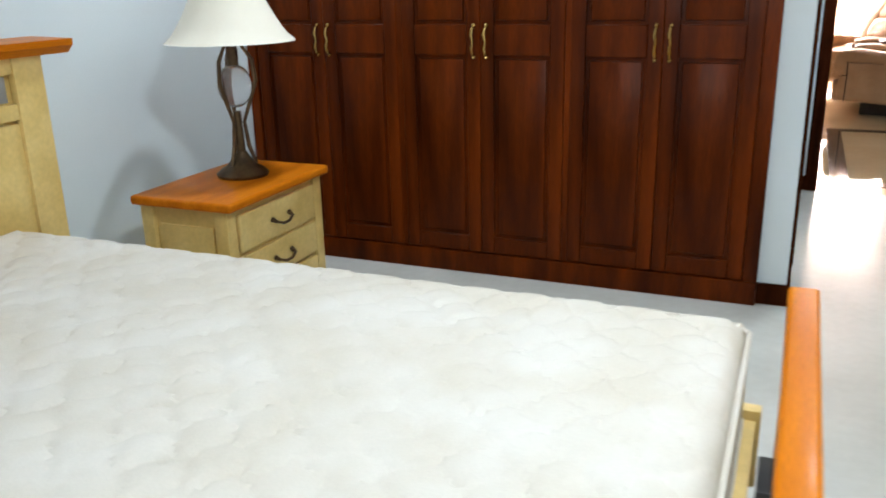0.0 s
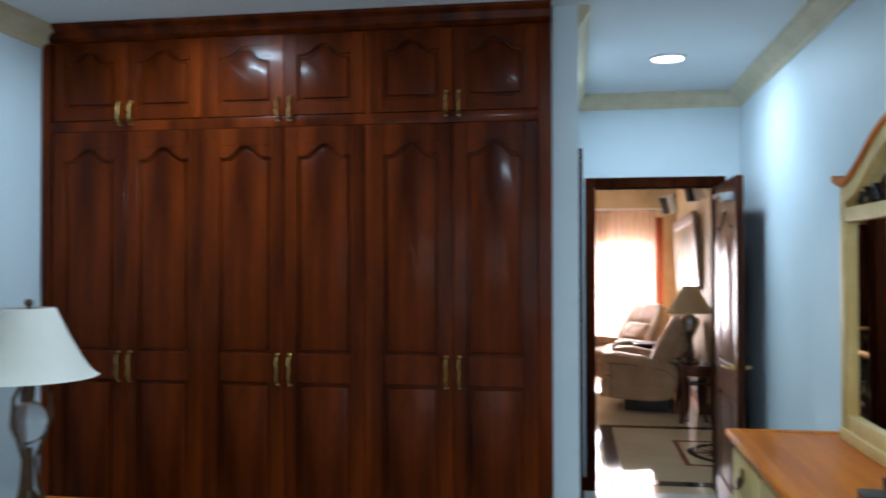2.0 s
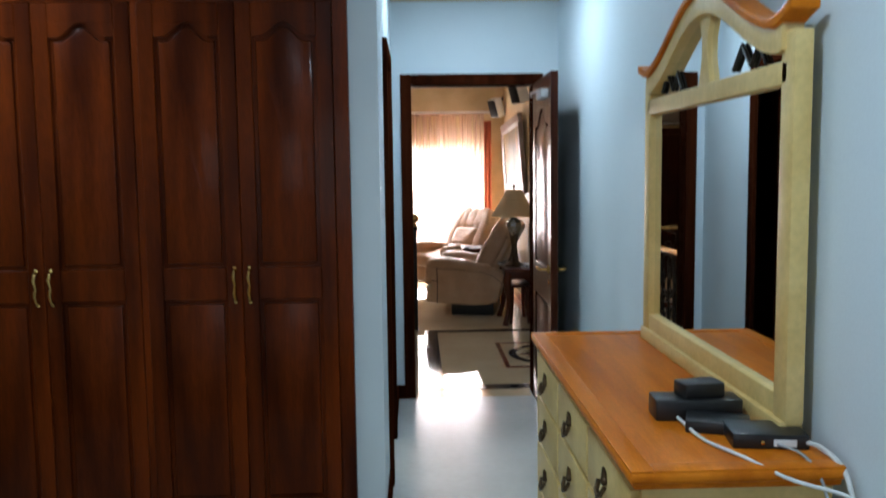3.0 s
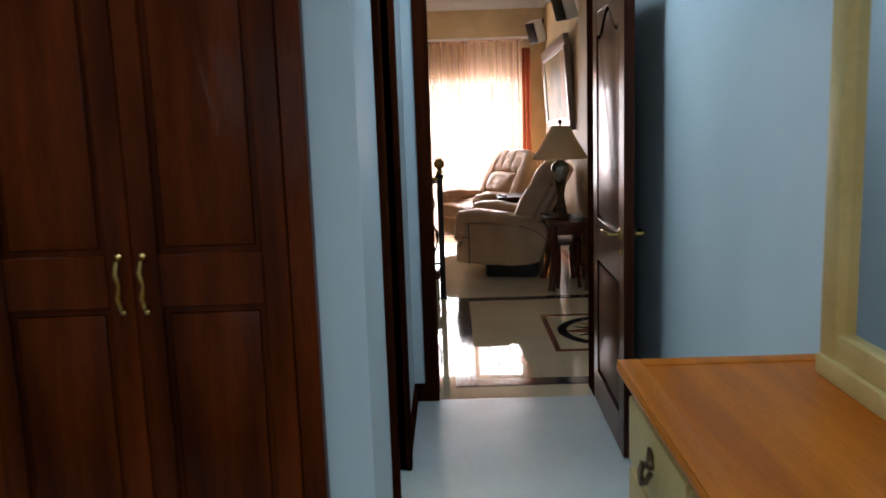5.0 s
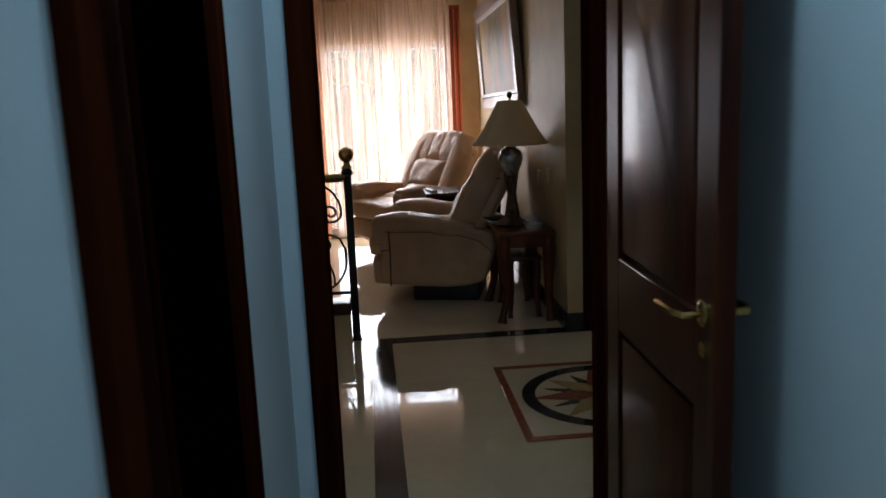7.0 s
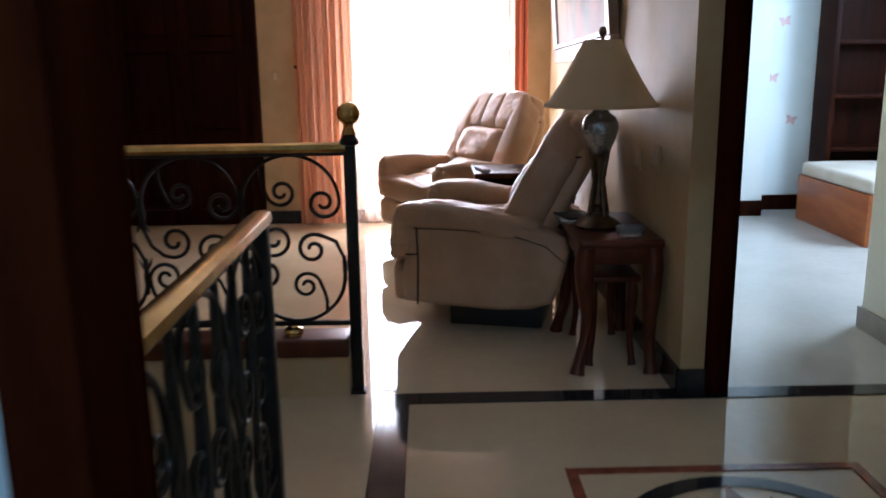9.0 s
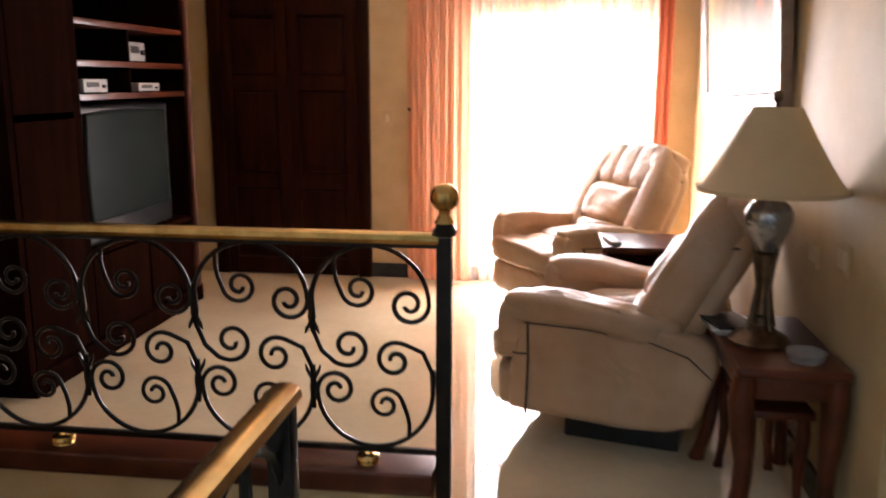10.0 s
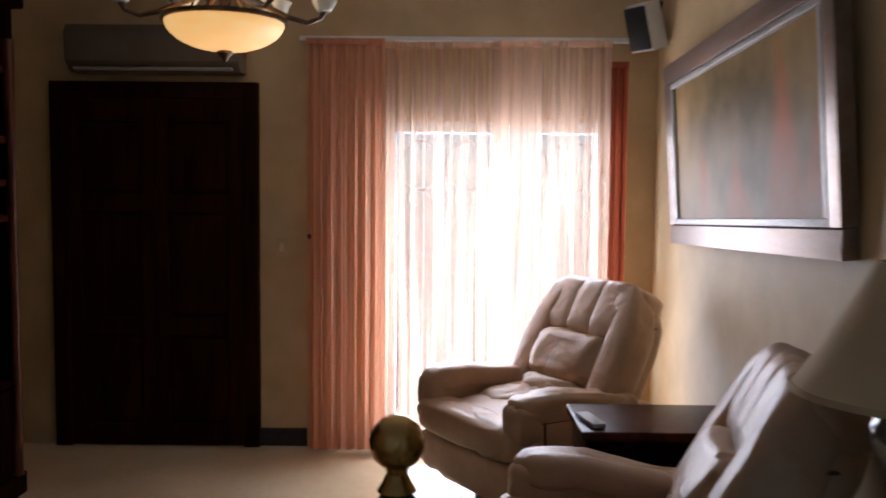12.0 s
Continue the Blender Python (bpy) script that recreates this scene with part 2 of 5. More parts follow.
def lathe(profile, seg=24, cx=0.0, cy=0.0, bm=None, squash=(1, 1)):
    bm = bm or bmesh.new()
    rings = []
    for r, z in profile:
        if r < 1e-4:
            rings.append([bm.verts.new((cx, cy, z))])
        else:
            rings.append([bm.verts.new((cx + r * squash[0] * math.cos(2 * math.pi * i / seg), cy + r * squash[1] * math.sin(2 * math.pi * i / seg), z)) for i in range(seg)])
    for lo, hi in zip(rings, rings[1:]):
        for i in range(seg):
            j = (i + 1) % seg
            if len(lo) == 1 and len(hi) == 1:
                continue
            if len(lo) == 1:
                bm.faces.new((lo[0], hi[j], hi[i]))
            elif len(hi) == 1:
                bm.faces.new((lo[i], lo[j], hi[0]))
            else:
                bm.faces.new((lo[i], lo[j], hi[j], hi[i]))
    bmesh.ops.recalc_face_normals(bm, faces=bm.faces[:])
    return bm


def tube(points, r, seg=8, bm=None, flat=1.0):
    """A round bar along points; r is a number or one for each point."""
    bm = bm or bmesh.new()
    pts = [Vector(p) for p in points]
    rs = r if isinstance(r, (list, tuple)) else [r] * len(pts)
    up, rings = None, []
    for i, p in enumerate(pts):
        way = (pts[min(i + 1, len(pts) - 1)] - pts[max(i - 1, 0)]).normalized()
        if up is None:
            up = way.orthogonal().normalized()
        up = (up - way * up.dot(way)).normalized()
        side = way.cross(up)
        rings.append([bm.verts.new(p + rs[i] * (math.cos(2 * math.pi * k / seg) * up + flat * math.sin(2 * math.pi * k / seg) * side)) for k in range(seg)])
    for lo, hi in zip(rings, rings[1:]):
        for k in range(seg):
            bm.faces.new((lo[k], lo[(k + 1) % seg], hi[(k + 1) % seg], hi[k]))
    bm.faces.new(rings[0][::-1])
    bm.faces.new(rings[-1])
    return bm


def ball(x, y, z, r, bm=None, seg=16, squash=1.0):
    n = seg // 2
    return lathe([(r * math.sin(math.pi * i / n) if 0 < i < n else 0.0, z - r * squash * math.cos(math.pi * i / n)) for i in range(n + 1)], seg, x, y, bm)


def cushion(x0, x1, y0, y1, z0, z1, r=0.05, puff=0.0, bm=None):
    """A soft block with well rounded edges and domed faces."""
    bm = bm or bmesh.new()
    own = box(x0, x1, y0, y1, z0, z1, min(r, 0.48 * min(x1 - x0, y1 - y0, z1 - z0)), 4)
    bmesh.ops.subdivide_edges(own, edges=[e for e in own.edges if e.calc_length() > 0.12], cuts=3, use_grid_fill=True)
    c = Vector(((x0 + x1) / 2, (y0 + y1) / 2, (z0 + z1) / 2))
    h = Vector(((x1 - x0) / 2, (y1 - y0) / 2, (z1 - z0) / 2))
    for v in own.verts:
        q = [(v.co[i] - c[i]) / h[i] for i in range(3)]
        for i in range(3):
            o = [q[k] for k in range(3) if k != i]
            v.co[i] += puff * q[i] * max(0, 1 - o[0] ** 2) * max(0, 1 - o[1] ** 2)
        v.co += 0.006 * Vector((noise.noise(v.co * 9), noise.noise(v.co * 9 + Vector((7, 0, 0))), noise.noise(v.co * 9 + Vector((0, 7, 0)))))
    data = bpy.data.meshes.new("soft")
    own.to_mesh(data)
    own.free()
    bm.from_mesh(data)
    bpy.data.meshes.remove(data)
    return bm


def pillow(x0, x1, y0, y1, z0, z1, e=0.5, crease=0.008, bm=None, nu=36, nv=20):
    """A stuffed leather pad: a rounded block whose skin is drawn into soft creases."""
    bm = bm or bmesh.new()
    c = Vector(((x0 + x1) / 2, (y0 + y1) / 2, (z0 + z1) / 2))
    h = Vector(((x1 - x0) / 2, (y1 - y0) / 2, (z1 - z0) / 2))

    def power(q):
        return math.copysign(abs(q) ** e, q)

    def skin(q):
        d = Vector((power(math.cos(q[1]) * math.cos(q[0])), power(math.cos(q[1]) * math.sin(q[0])), power(math.sin(q[1]))))
        p = Vector((c[0] + h[0] * d[0], c[1] + h[1] * d[1], c[2] + h[2] * d[2]))
        w = noise.noise(Vector((p.x * 5, p.y * 11, p.z * 8 + h[0] * 40)))
        return p - d.normalized() * crease * (1.6 * max(0, 1 - abs(w) * 5) - 0.6 * noise.noise(p * 6))

    rings = [[bm.verts.new(skin((2 * math.pi * i / nu, math.pi * (j / nv - 0.5)))) for i in range(nu)] for j in range(1, nv)]
    low, top = bm.verts.new(skin((0, -math.pi / 2))), bm.verts.new(skin((0, math.pi / 2)))
    for a, b in zip(rings, rings[1:]):
        for i in range(nu):
            bm.faces.new((a[i], a[(i + 1) % nu], b[(i + 1) % nu], b[i]))
    for i in range(nu):
        bm.faces.new((rings[0][(i + 1) % nu], rings[0][i], low))
        bm.faces.new((rings[-1][i], rings[-1][(i + 1) % nu], top))
    return bm


def mesh_of(name, bm, material, smooth=True):
    data = bpy.data.meshes.new(name)
    bm.to_mesh(data)
    bm.free()
    for m in material if isinstance(material, (list, tuple)) else [material]:
        data.materials.append(m)
    if smooth:
        data.polygons.foreach_set("use_smooth", [True] * len(data.polygons))
        data.set_sharp_from_angle(angle=radians(38))
    return data


def part(name, bm, material, parent, label="", m=None):
    data = bm if isinstance(bm, bpy.types.Mesh) else mesh_of(name, bm, material)
    ob = new(name, data)
    ob.parent = parent
    if m is not None:
        ob.matrix_basis = m
    return tagged(ob, label)


def thing(name, m, label, category, group=""):
    ob = new(name)
    ob.matrix_basis = m
    ob.empty_display_size = 0.1
    return tagged(ob, label, category, group)


def single(name, bm, material, label, category, group="", m=None):
    ob = new(name, mesh_of(name, bm, material))
    if m is not None:
        ob.matrix_basis = m
    return tagged(ob, label, category, group)


def setting(name, bm, material, label, category):
    return tagged(new(name, mesh_of(name, bm, material)), label, category, kind="structure")


# ---- the large structure ----
TOP = 2.68
bedroom_floor = setting("floor_bedroom", box(-2.72, 1.14, -3.12, 5.5, -0.12, 0), FLOORCOOL, "pale grey polished marble floor of the bedroom", "floor")
hall_floor = setting("floor_hall", box(-0.25, 4.52, 5.5, 7.83, -0.12, 0, bm=box(-2.62, 1.40, 7.83, 12.1, -0.12, 0)), MARBLE, "polished cream marble floor of the upstairs hall", "floor")
setting("floor_child_room", box(1.40, 4.52, 7.83, 12.1, -0.12, 0), FLOORCOOL, "pale polished floor of the child's room", "floor")
ceiling_bedroom = setting("ceiling_bedroom", box(-2.72, 1.14, -3.12, 5.62, TOP, TOP + 0.1), CEIL, "white painted bedroom ceiling", "ceiling")
ceiling_hall = setting("ceiling_hall", box(-2.72, 4.52, 5.62, 12.1, TOP, TOP + 0.1), CEIL, "white painted hall ceiling", "ceiling")
setting("wall_west", box(-2.72, -2.6, -3.12, 5.5, 0, TOP), WALL, "cool white painted bedroom wall", "wall")
bm = box(-2.72, -1.7, -3.12, -3.0, 0, TOP)
box(0.1, 1.14, -3.12, -3.0, 0, TOP, bm=bm)
box(-1.7, 0.1, -3.12, -3.0, 0, 0.85, bm=bm)
box(-1.7, 0.1, -3.12, -3.0, 2.1, TOP, bm=bm)
setting("wall_south", bm, WALL, "cool white painted wall with a window", "wall")
setting("wall_east", box(1.02, 1.14, -3.0, 5.5, 0, TOP), WALL, "cool white painted wall behind the dresser", "wall")
bm = box(-2.72, 0.07, 5.5, 5.62, 0, TOP)
box(0.85, 2.57, 5.5, 5.62, 0, TOP, bm=bm)
box(0.07, 0.85, 5.5, 5.62, 2.05, TOP, bm=bm)
setting("wall_hall_door", bm, WALL, "cool white wall with the doorway to the hall", "wall")
bm = box(-0.17, -0.055, 3.40, 4.0, 0.0, TOP)
box(-0.17, -0.055, 4.64, 5.5, 0, TOP, bm=bm)
box(-0.17, -0.055, 4.0, 4.64, 2.05, TOP, bm=bm)
setting("wall_bathroom", bm, WALL, "cool white wall with the bathroom doorway", "wall")
BATH_TILE = mat("teal_bathroom_paint", (0.30, 0.46, 0.46), 0.3, (0.25, 0.40, 0.41), 3, fine=0.05)
setting("wall_bath_south", box(-2.6, -0.17, 3.9, 3.98, 0, TOP), BATH_TILE, "teal bathroom wall behind the wardrobe", "wall")
setting("wall_bath_west", box(-1.72, -1.64, 3.98, 5.5, 0, TOP), BATH_TILE, "teal bathroom wall", "wall")
# hall and sitting area
bm = box(-2.72, -2.6, 5.62, 11.3, -2.6, TOP)
setting("wall_hall_west", bm, CREAM_WALL, "cream wall of the stairwell and sitting area", "wall")
bm = box(-2.72, -0.2, 11.3, 11.42, 0, TOP)
box(1.02, 1.4, 11.3, 11.42, 0, TOP, bm=bm)
box(-0.2, 1.02, 11.3, 11.42, 1.82, TOP, bm=bm)
setting("wall_north", bm, CREAM_WALL, "cream end wall with a tall window", "wall")
setting("wall_sitting_east", box(1.28, 1.40, 7.78, 11.3, 0, TOP), CREAM_WALL, "cream wall behind the recliners", "wall")
bm = box(1.40, 1.46, 7.78, 7.90, 0, TOP)
box(2.32, 2.57, 7.78, 7.90, 0, TOP, bm=bm)
box(1.46, 2.32, 7.78, 7.90, 2.05, TOP, bm=bm)
setting("wall_bedroom_two", bm, CREAM_WALL, "cream wall with the doorway to another bedroom", "wall")
setting("wall_hall_east", box(2.45, 2.57, 5.62, 7.78, 0, TOP), CREAM_WALL, "cream end wall of the hall", "wall")
KIDWALL = mat("pale_blue_white_paint", (0.80, 0.86, 0.86), 0.55, (0.75, 0.82, 0.83), 2, bump=0.05, fine=0.03)
setting("wall_child_room_stub", box(2.34, 2.46, 7.90, 8.52, 0, TOP), KIDWALL, "short white wall inside the child's room doorway", "wall")
setting("wall_child_room_north", box(1.4, 4.52, 11.55, 11.67, 0, TOP), KIDWALL, "white wall with pink butterfly stickers", "wall")
setting("wall_child_room_east", box(4.4, 4.52, 7.9, 11.55, 0, TOP), KIDWALL, "white wall of the child's room", "wall")
setting("wall_child_room_south", box(2.46, 4.52, 7.78, 7.9, 0, TOP), KIDWALL, "white wall beside the child's room doorway", "wall")
setting("wall_child_room_pier", box(2.45, 2.95, 11.3, 11.55, 0, TOP), KIDWALL, "white pier of the child's room", "wall")
# stairwell below the hall floor
setting("stairwell_floor", box(-2.6, 0.1, 5.5, 7.95, -2.7, -2.6), MARBLE, "marble floor at the foot of the stairs", "floor")
bm = box(-2.6, 0.1, 5.5, 5.62, -2.6, -0.001)
box(-2.6, 0.1, 7.83, 7.95, -2.6, -0.12, bm=bm)
box(-0.25, -0.13, 5.62, 6.4, -2.6, -0.12, bm=bm)
setting("wall_stairwell", bm, CREAM_WALL, "cream wall of the stairwell", "wall")
staircase = thing("staircase", pose(-0.25, 0, 0), "cream marble stairs going down from the hall", "stairs")
for i in range(8):
    part("step", box(-0.28 * (i + 1), -0.28 * i + 0.02, 6.42, 7.8, -0.175 * (i + 1) - 0.16, -0.175 * (i + 1), 0.008), MARBLE, staircase)

# skirting of dark stained wood
bm = box(-0.055, -0.04, 4.71, 5.5, 0, 0.09)
box(-0.17, -0.04, 3.385, 3.40, 0, 0.09, bm=bm)
box(-0.055, -0.04, 3.40, 3.93, 0, 0.09, bm=bm)
box(1.005, 1.02, -3, 5.5, 0, 0.09, bm=bm)
box(-0.055, 0.0, 5.485, 5.5, 0, 0.09, bm=bm)
box(-2.6, -2.585, -3, 3.4, 0, 0.09, bm=bm)
setting("baseboard_bedroom", bm, CASING, "dark wooden skirting board", "baseboard")
bm = box(1.265, 1.28, 7.765, 11.3, 0, 0.1)
box(1.265, 1.37, 7.765, 7.78, 0, 0.1, bm=bm)
box(-0.91, 1.265, 11.285, 11.3, 0, 0.1, bm=bm)
box(2.435, 2.45, 5.62, 7.78, 0, 0.1, bm=bm)
setting("baseboard_hall", bm, BLACKSTONE, "black stone skirting along the hall walls", "baseboard")
bm = box(1.4, 2.45, 11.535, 11.55, 0, 0.12)
box(2.95, 4.4, 11.535, 11.55, 0, 0.12, bm=bm)
box(2.45, 2.95, 11.285, 11.3, 0, 0.12, bm=bm)
setting("baseboard_child_room", bm, DARKWOOD, "dark skirting of the child's room", "baseboard")
setting("baseboard_child_stub", box(2.325, 2.34, 7.92, 8.535, 0, 0.1, bm=box(2.325, 2.46, 8.52, 8.535, 0, 0.1)), GREYPLASTIC, "grey skirting of the short wall", "baseboard")

# cornices
CORNICE = [(0, 0), (0.012, 0), (0.02, 0.018), (0.045, 0.03), (0.06, 0.055), (0.085, 0.07), (0.09, 0.1), (0, 0.1)]
bm = prism([(5.5 - p, 2.58 + z) for p, z in CORNICE], "x", -0.055, 1.02)
prism([(1.02 - p, 2.58 + z) for p, z in CORNICE], "y", -3.0, 5.5, bm=bm)
prism([(-0.055 + p * 0.6, 2.58 + z) for p, z in CORNICE], "y", 3.4, 5.5, bm=bm)
prism([(-2.6 + p, 2.58 + z) for p, z in CORNICE], "y", -3.0, 3.38, bm=bm)
setting("trim_cornice_bedroom", bm, CROWN, "cream plaster cornice round the bedroom ceiling", "cornice")
bm = prism([(11.3 - p, 2.58 + z) for p, z in CORNICE], "x", -2.6, 1.28)
prism([(1.28 - p, 2.58 + z) for p, z in CORNICE], "y", 7.78, 11.3, bm=bm)
setting("trim_cornice_hall", bm, CEIL, "white plaster cornice of the sitting area", "cornice")

# recessed downlights; the third is an unseen, added one
LENS = glow("downlight_glow", (0.92, 0.97, 1.0), 14)
first = None
for dx, dy, watts in DOWNLIGHTS:
    if first is None:
        first = thing("downlight", pose(dx, dy, TOP), "round recessed white ceiling downlight, switched on", "ceiling light", "bedroom downlights")
        part("trim_ring", lathe([(0.105, 0), (0.105, -0.012), (0.09, -0.016), (0.082, -0.004), (0.082, 0)], 28), WHITEPLASTIC, first)
        part("diffuser", lathe([(0, -0.006), (0.082, -0.005), (0.082, 0)], 28), LENS, first, "glowing white diffuser")
    else:
        copy_thing(first, pose(dx, dy, TOP))


# ---- floor inlay of the hall ----
def strip(name, x0, x1, y0, y1, material, label):
    part(name, box(x0, x1, y0, y1, -0.002, 0.0045), material, hall_floor, label)


strip("inlay_strip", 0.155, 0.27, 5.69, 7.83, BLACKSTONE, "black granite inlay band")
strip("inlay_strip", 2.17, 2.285, 5.69, 7.83, BLACKSTONE, "black granite inlay band")
strip("inlay_strip", 0.27, 2.17, 7.735, 7.83, BLACKSTONE, "black granite inlay band")
strip("inlay_strip", 0.27, 2.17, 5.69, 5.80, BLACKSTONE, "black granite inlay band")
MX, MY, MH = 1.215, 6.755, 0.455
for a, b, c, d in ((-MH, -MH + 0.035, -MH, MH), (MH - 0.035, MH, -MH, MH), (-MH + 0.035, MH - 0.035, MH - 0.035, MH), (-MH + 0.035, MH - 0.035, -MH, -MH + 0.035)):
    strip("inlay_line", MX + a, MX + b, MY + c, MY + d, REDSTONE, "thin red granite line")
bm = lathe([(0.325, -0.002), (0.385, -0.002), (0.385, 0.0045), (0.325, 0.0045), (0.325, -0.002)], 56, MX, MY)
part("medallion_ring", bm, BLACKSTONE, hall_floor, "black granite ring")
for k in range(16):
    a = math.pi * k / 8
    c, s = math.cos(a), math.sin(a)
    if k % 4 == 0:
        near, root, far, wide, z, stone = 0.0, 0.13, 0.335, 0.062, 0.0054, REDSTONE
    elif k % 2 == 0:
        near, root, far, wide, z, stone = 0.0, 0.13, 0.322, 0.056, 0.0048, OCHRESTONE
    else:
        near, root, far, wide, z, stone = 0.07, 0.16, 0.285, 0.026, 0.0042, BLACKSTONE
    p = [(MX + near * c, MY + near * s), (MX + root * c + wide * s, MY + root * s - wide * c), (MX + far * c, MY + far * s), (MX + root * c - wide * s, MY + root * s + wide * c)]
    part("star_point", prism(p, "z", -0.002, z), stone, hall_floor)
part("star_centre", lathe([(0, -0.002), (0.06, -0.002), (0.06, 0.0060), (0, 0.0060)], 24, MX, MY), GREENSTONE, hall_floor, "grey-green marble disc")


# ---- doors and casings ----
def casing(name, label, bits):
    bm = bmesh.new()
    for b in bits:
        box(*b, 0.006, 2, bm)
    return setting(name, bm, CASING, label, "door frame")


casing("door_frame_1", "mahogany casing of the hall doorway", [
    (0.0, 0.07, 5.478, 5.64, 0, 2.12), (0.85, 0.92, 5.478, 5.64, 0, 2.12), (0.07, 0.85, 5.478, 5.64, 2.05, 2.12)])
casing("door_frame_2", "dark wooden casing of the bathroom doorway", [
    (-0.19, -0.033, 3.93, 4.0, 0, 2.12), (-0.19, -0.033, 4.64, 4.71, 0, 2.12), (-0.19, -0.033, 4.0, 4.64, 2.05, 2.12)])
casing("door_frame_3", "dark wooden casing of the second bedroom doorway", [
    (1.37, 1.46, 7.762, 7.92, 0, 2.12), (2.32, 2.40, 7.762, 7.92, 0, 2.12), (1.46, 2.32, 7.762, 7.92, 2.05, 2.12)])


def arch(w, z0, z1, rise, n=20):
    """Outline of a panel with a cathedral top, from x = -w/2 to w/2."""
    pts = [(-w / 2, z0), (w / 2, z0)]
    for i in range(n + 1):
        u = 1 - 2 * i / n
        bump = 0.5 + 0.5 * math.cos(math.pi * min(1, abs(u) / 0.74))
        pts.append((u * w / 2, z1 - rise + rise * bump ** 0.85 + 0.006 * max(0, abs(u) - 0.74)))
    return pts


def panel_leaf(parent, name, w, h, panels, material, depth=0.022, stile=0.07, both=False, handle=None):
    """A framed door leaf in the x-z plane, its face at y = 0 and its back at y = depth; panels: (z0, z1, rise)."""
    inner = w - 2 * stile
    leaf = part(name, box(-w / 2 + 0.01, w / 2 - 0.01, depth * 0.42, depth * 0.58 + 0.004, 0.01, h - 0.01), material, parent)
    for x0 in (-w / 2, w / 2 - stile):
        part("door_stile", box(x0, x0 + stile, 0, depth, 0, h, 0.003, 1), material, leaf)
    z = 0.0
    for z0, z1, rise in panels + [(h, h, 0)]:
        part("door_rail", box(-inner / 2, inner / 2, 0, depth, z, z0, 0.0025, 1), material, leaf)
        z = z1
    for z0, z1, rise in panels:
        if rise:
            top = [(p[0], p[1]) for p in arch(inner, z0, z1, rise)[2:]]
            part("arched_rail", prism(top + [(-inner / 2, z1 + 0.001), (inner / 2, z1 + 0.001)], "y", 0.001, depth - 0.001), material, leaf)
    for z0, z1, rise in panels:
        g = 0.016
        for face in ((0, 1) if both else (0,)):
            y0, y1 = (0.004, depth * 0.5) if face == 0 else (depth * 0.5, depth - 0.004)
            pb = prism(arch(inner - 2 * g, z0 + g, z1 - g, rise) if rise else [(-inner / 2 + g, z0 + g), (inner / 2 - g, z0 + g), (inner / 2 - g, z1 - g), (-inner / 2 + g, z1 - g)],
                       "y", y0, y1, min(0.012, 0.85 * (y1 - y0)), 2)
            part("raised_panel", pb, material, leaf)
    return leaf


def lever_handle(parent, x, y, z, way, out):
    """A lever handle with its plate; out is the side of the leaf it stands on."""
    bm = tube([(x, y, z), (x, y + out * 0.006, z), (x, y + out * 0.012, z)], [0.027, 0.027, 0.017], 16)
    tube([(x, y, z - 0.075), (x, y + out * 0.005, z - 0.075)], 0.016, 12, bm)
    tube([(x, y, z), (x, y + out * 0.045, z), (x + way * 0.02, y + out * 0.055, z), (x + way * 0.12, y + out * 0.055, z - 0.004)], 0.009, 8, bm)
    part("door_handle", bm, BRASS, parent, "brass lever handle")


# the open hall door, in its own axes: x runs from the hinge, y to the wall side
turn = math.degrees(math.atan2(4.69 - 5.47, 0.842 - 0.852))
door_1 = thing("door_1", pose(0.852, 5.47, 0.008, 0, 0, turn), "open panelled mahogany door with brass lever handles", "door")
door_1["kind"] = "structure"
leaf = panel_leaf(door_1, "leaf", 0.775, 2.04, [(0.16, 0.72, 0), (0.92, 1.86, 0.10)], VARNISH, 0.042, 0.11, True)
leaf.matrix_basis = pose(0.388, 0, 0)
lever_handle(leaf, 0.33, 0.0, 0.93, -1, -1)
lever_handle(leaf, 0.33, 0.042, 0.93, -1, 1)
bm = box(0.1, 0.32, -0.045, -0.002, 1.90, 1.95, 0.004)
tube([(0.12, -0.03, 1.955), (-0.1, -0.05, 1.955), (-0.3, -0.02, 1.955)], 0.008, 6, bm)
part("door_closer", bm, GREYPLASTIC, leaf, "silver door closer")
# bathroom door, swung into the bathroom
door_2 = thing("door_2", pose(-0.185, 4.62, 0.008, 0, 0, 98), "dark wooden bathroom door standing open", "door")
door_2["kind"] = "structure"
leaf = panel_leaf(door_2, "leaf", 0.60, 2.03, [(0.16, 0.72, 0), (0.92, 1.86, 0.08)], DARKWOOD, 0.04, 0.1, True)
leaf.matrix_basis = pose(0.30, 0, 0)
# black cabinet-like door of the sitting area
bm = box(-2.04, -1.95, 11.25, 11.30, 0, 2.02, 0.006)
box(-0.99, -0.90, 11.25, 11.30, 0, 2.02, 0.006, 2, bm)
box(-1.95, -0.99, 11.25, 11.30, 1.93, 2.02, 0.006, 2, bm)
setting("door_frame_4", bm, DARKWOOD, "dark wooden frame of the end wall door", "door frame")
door_4 = thing("door_4", pose(-1.47, 11.255, 0.008), "closed dark panelled wooden door in the end wall", "door")
door_4["kind"] = "structure"
for sx in (-0.24, 0.24):
    leaf = panel_leaf(door_4, "leaf", 0.475, 1.92, [(0.12, 0.62, 0), (0.72, 1.30, 0), (1.40, 1.80, 0)], DARKWOOD, 0.04, 0.07)
    leaf.matrix_basis = pose(sx, 0, 0)


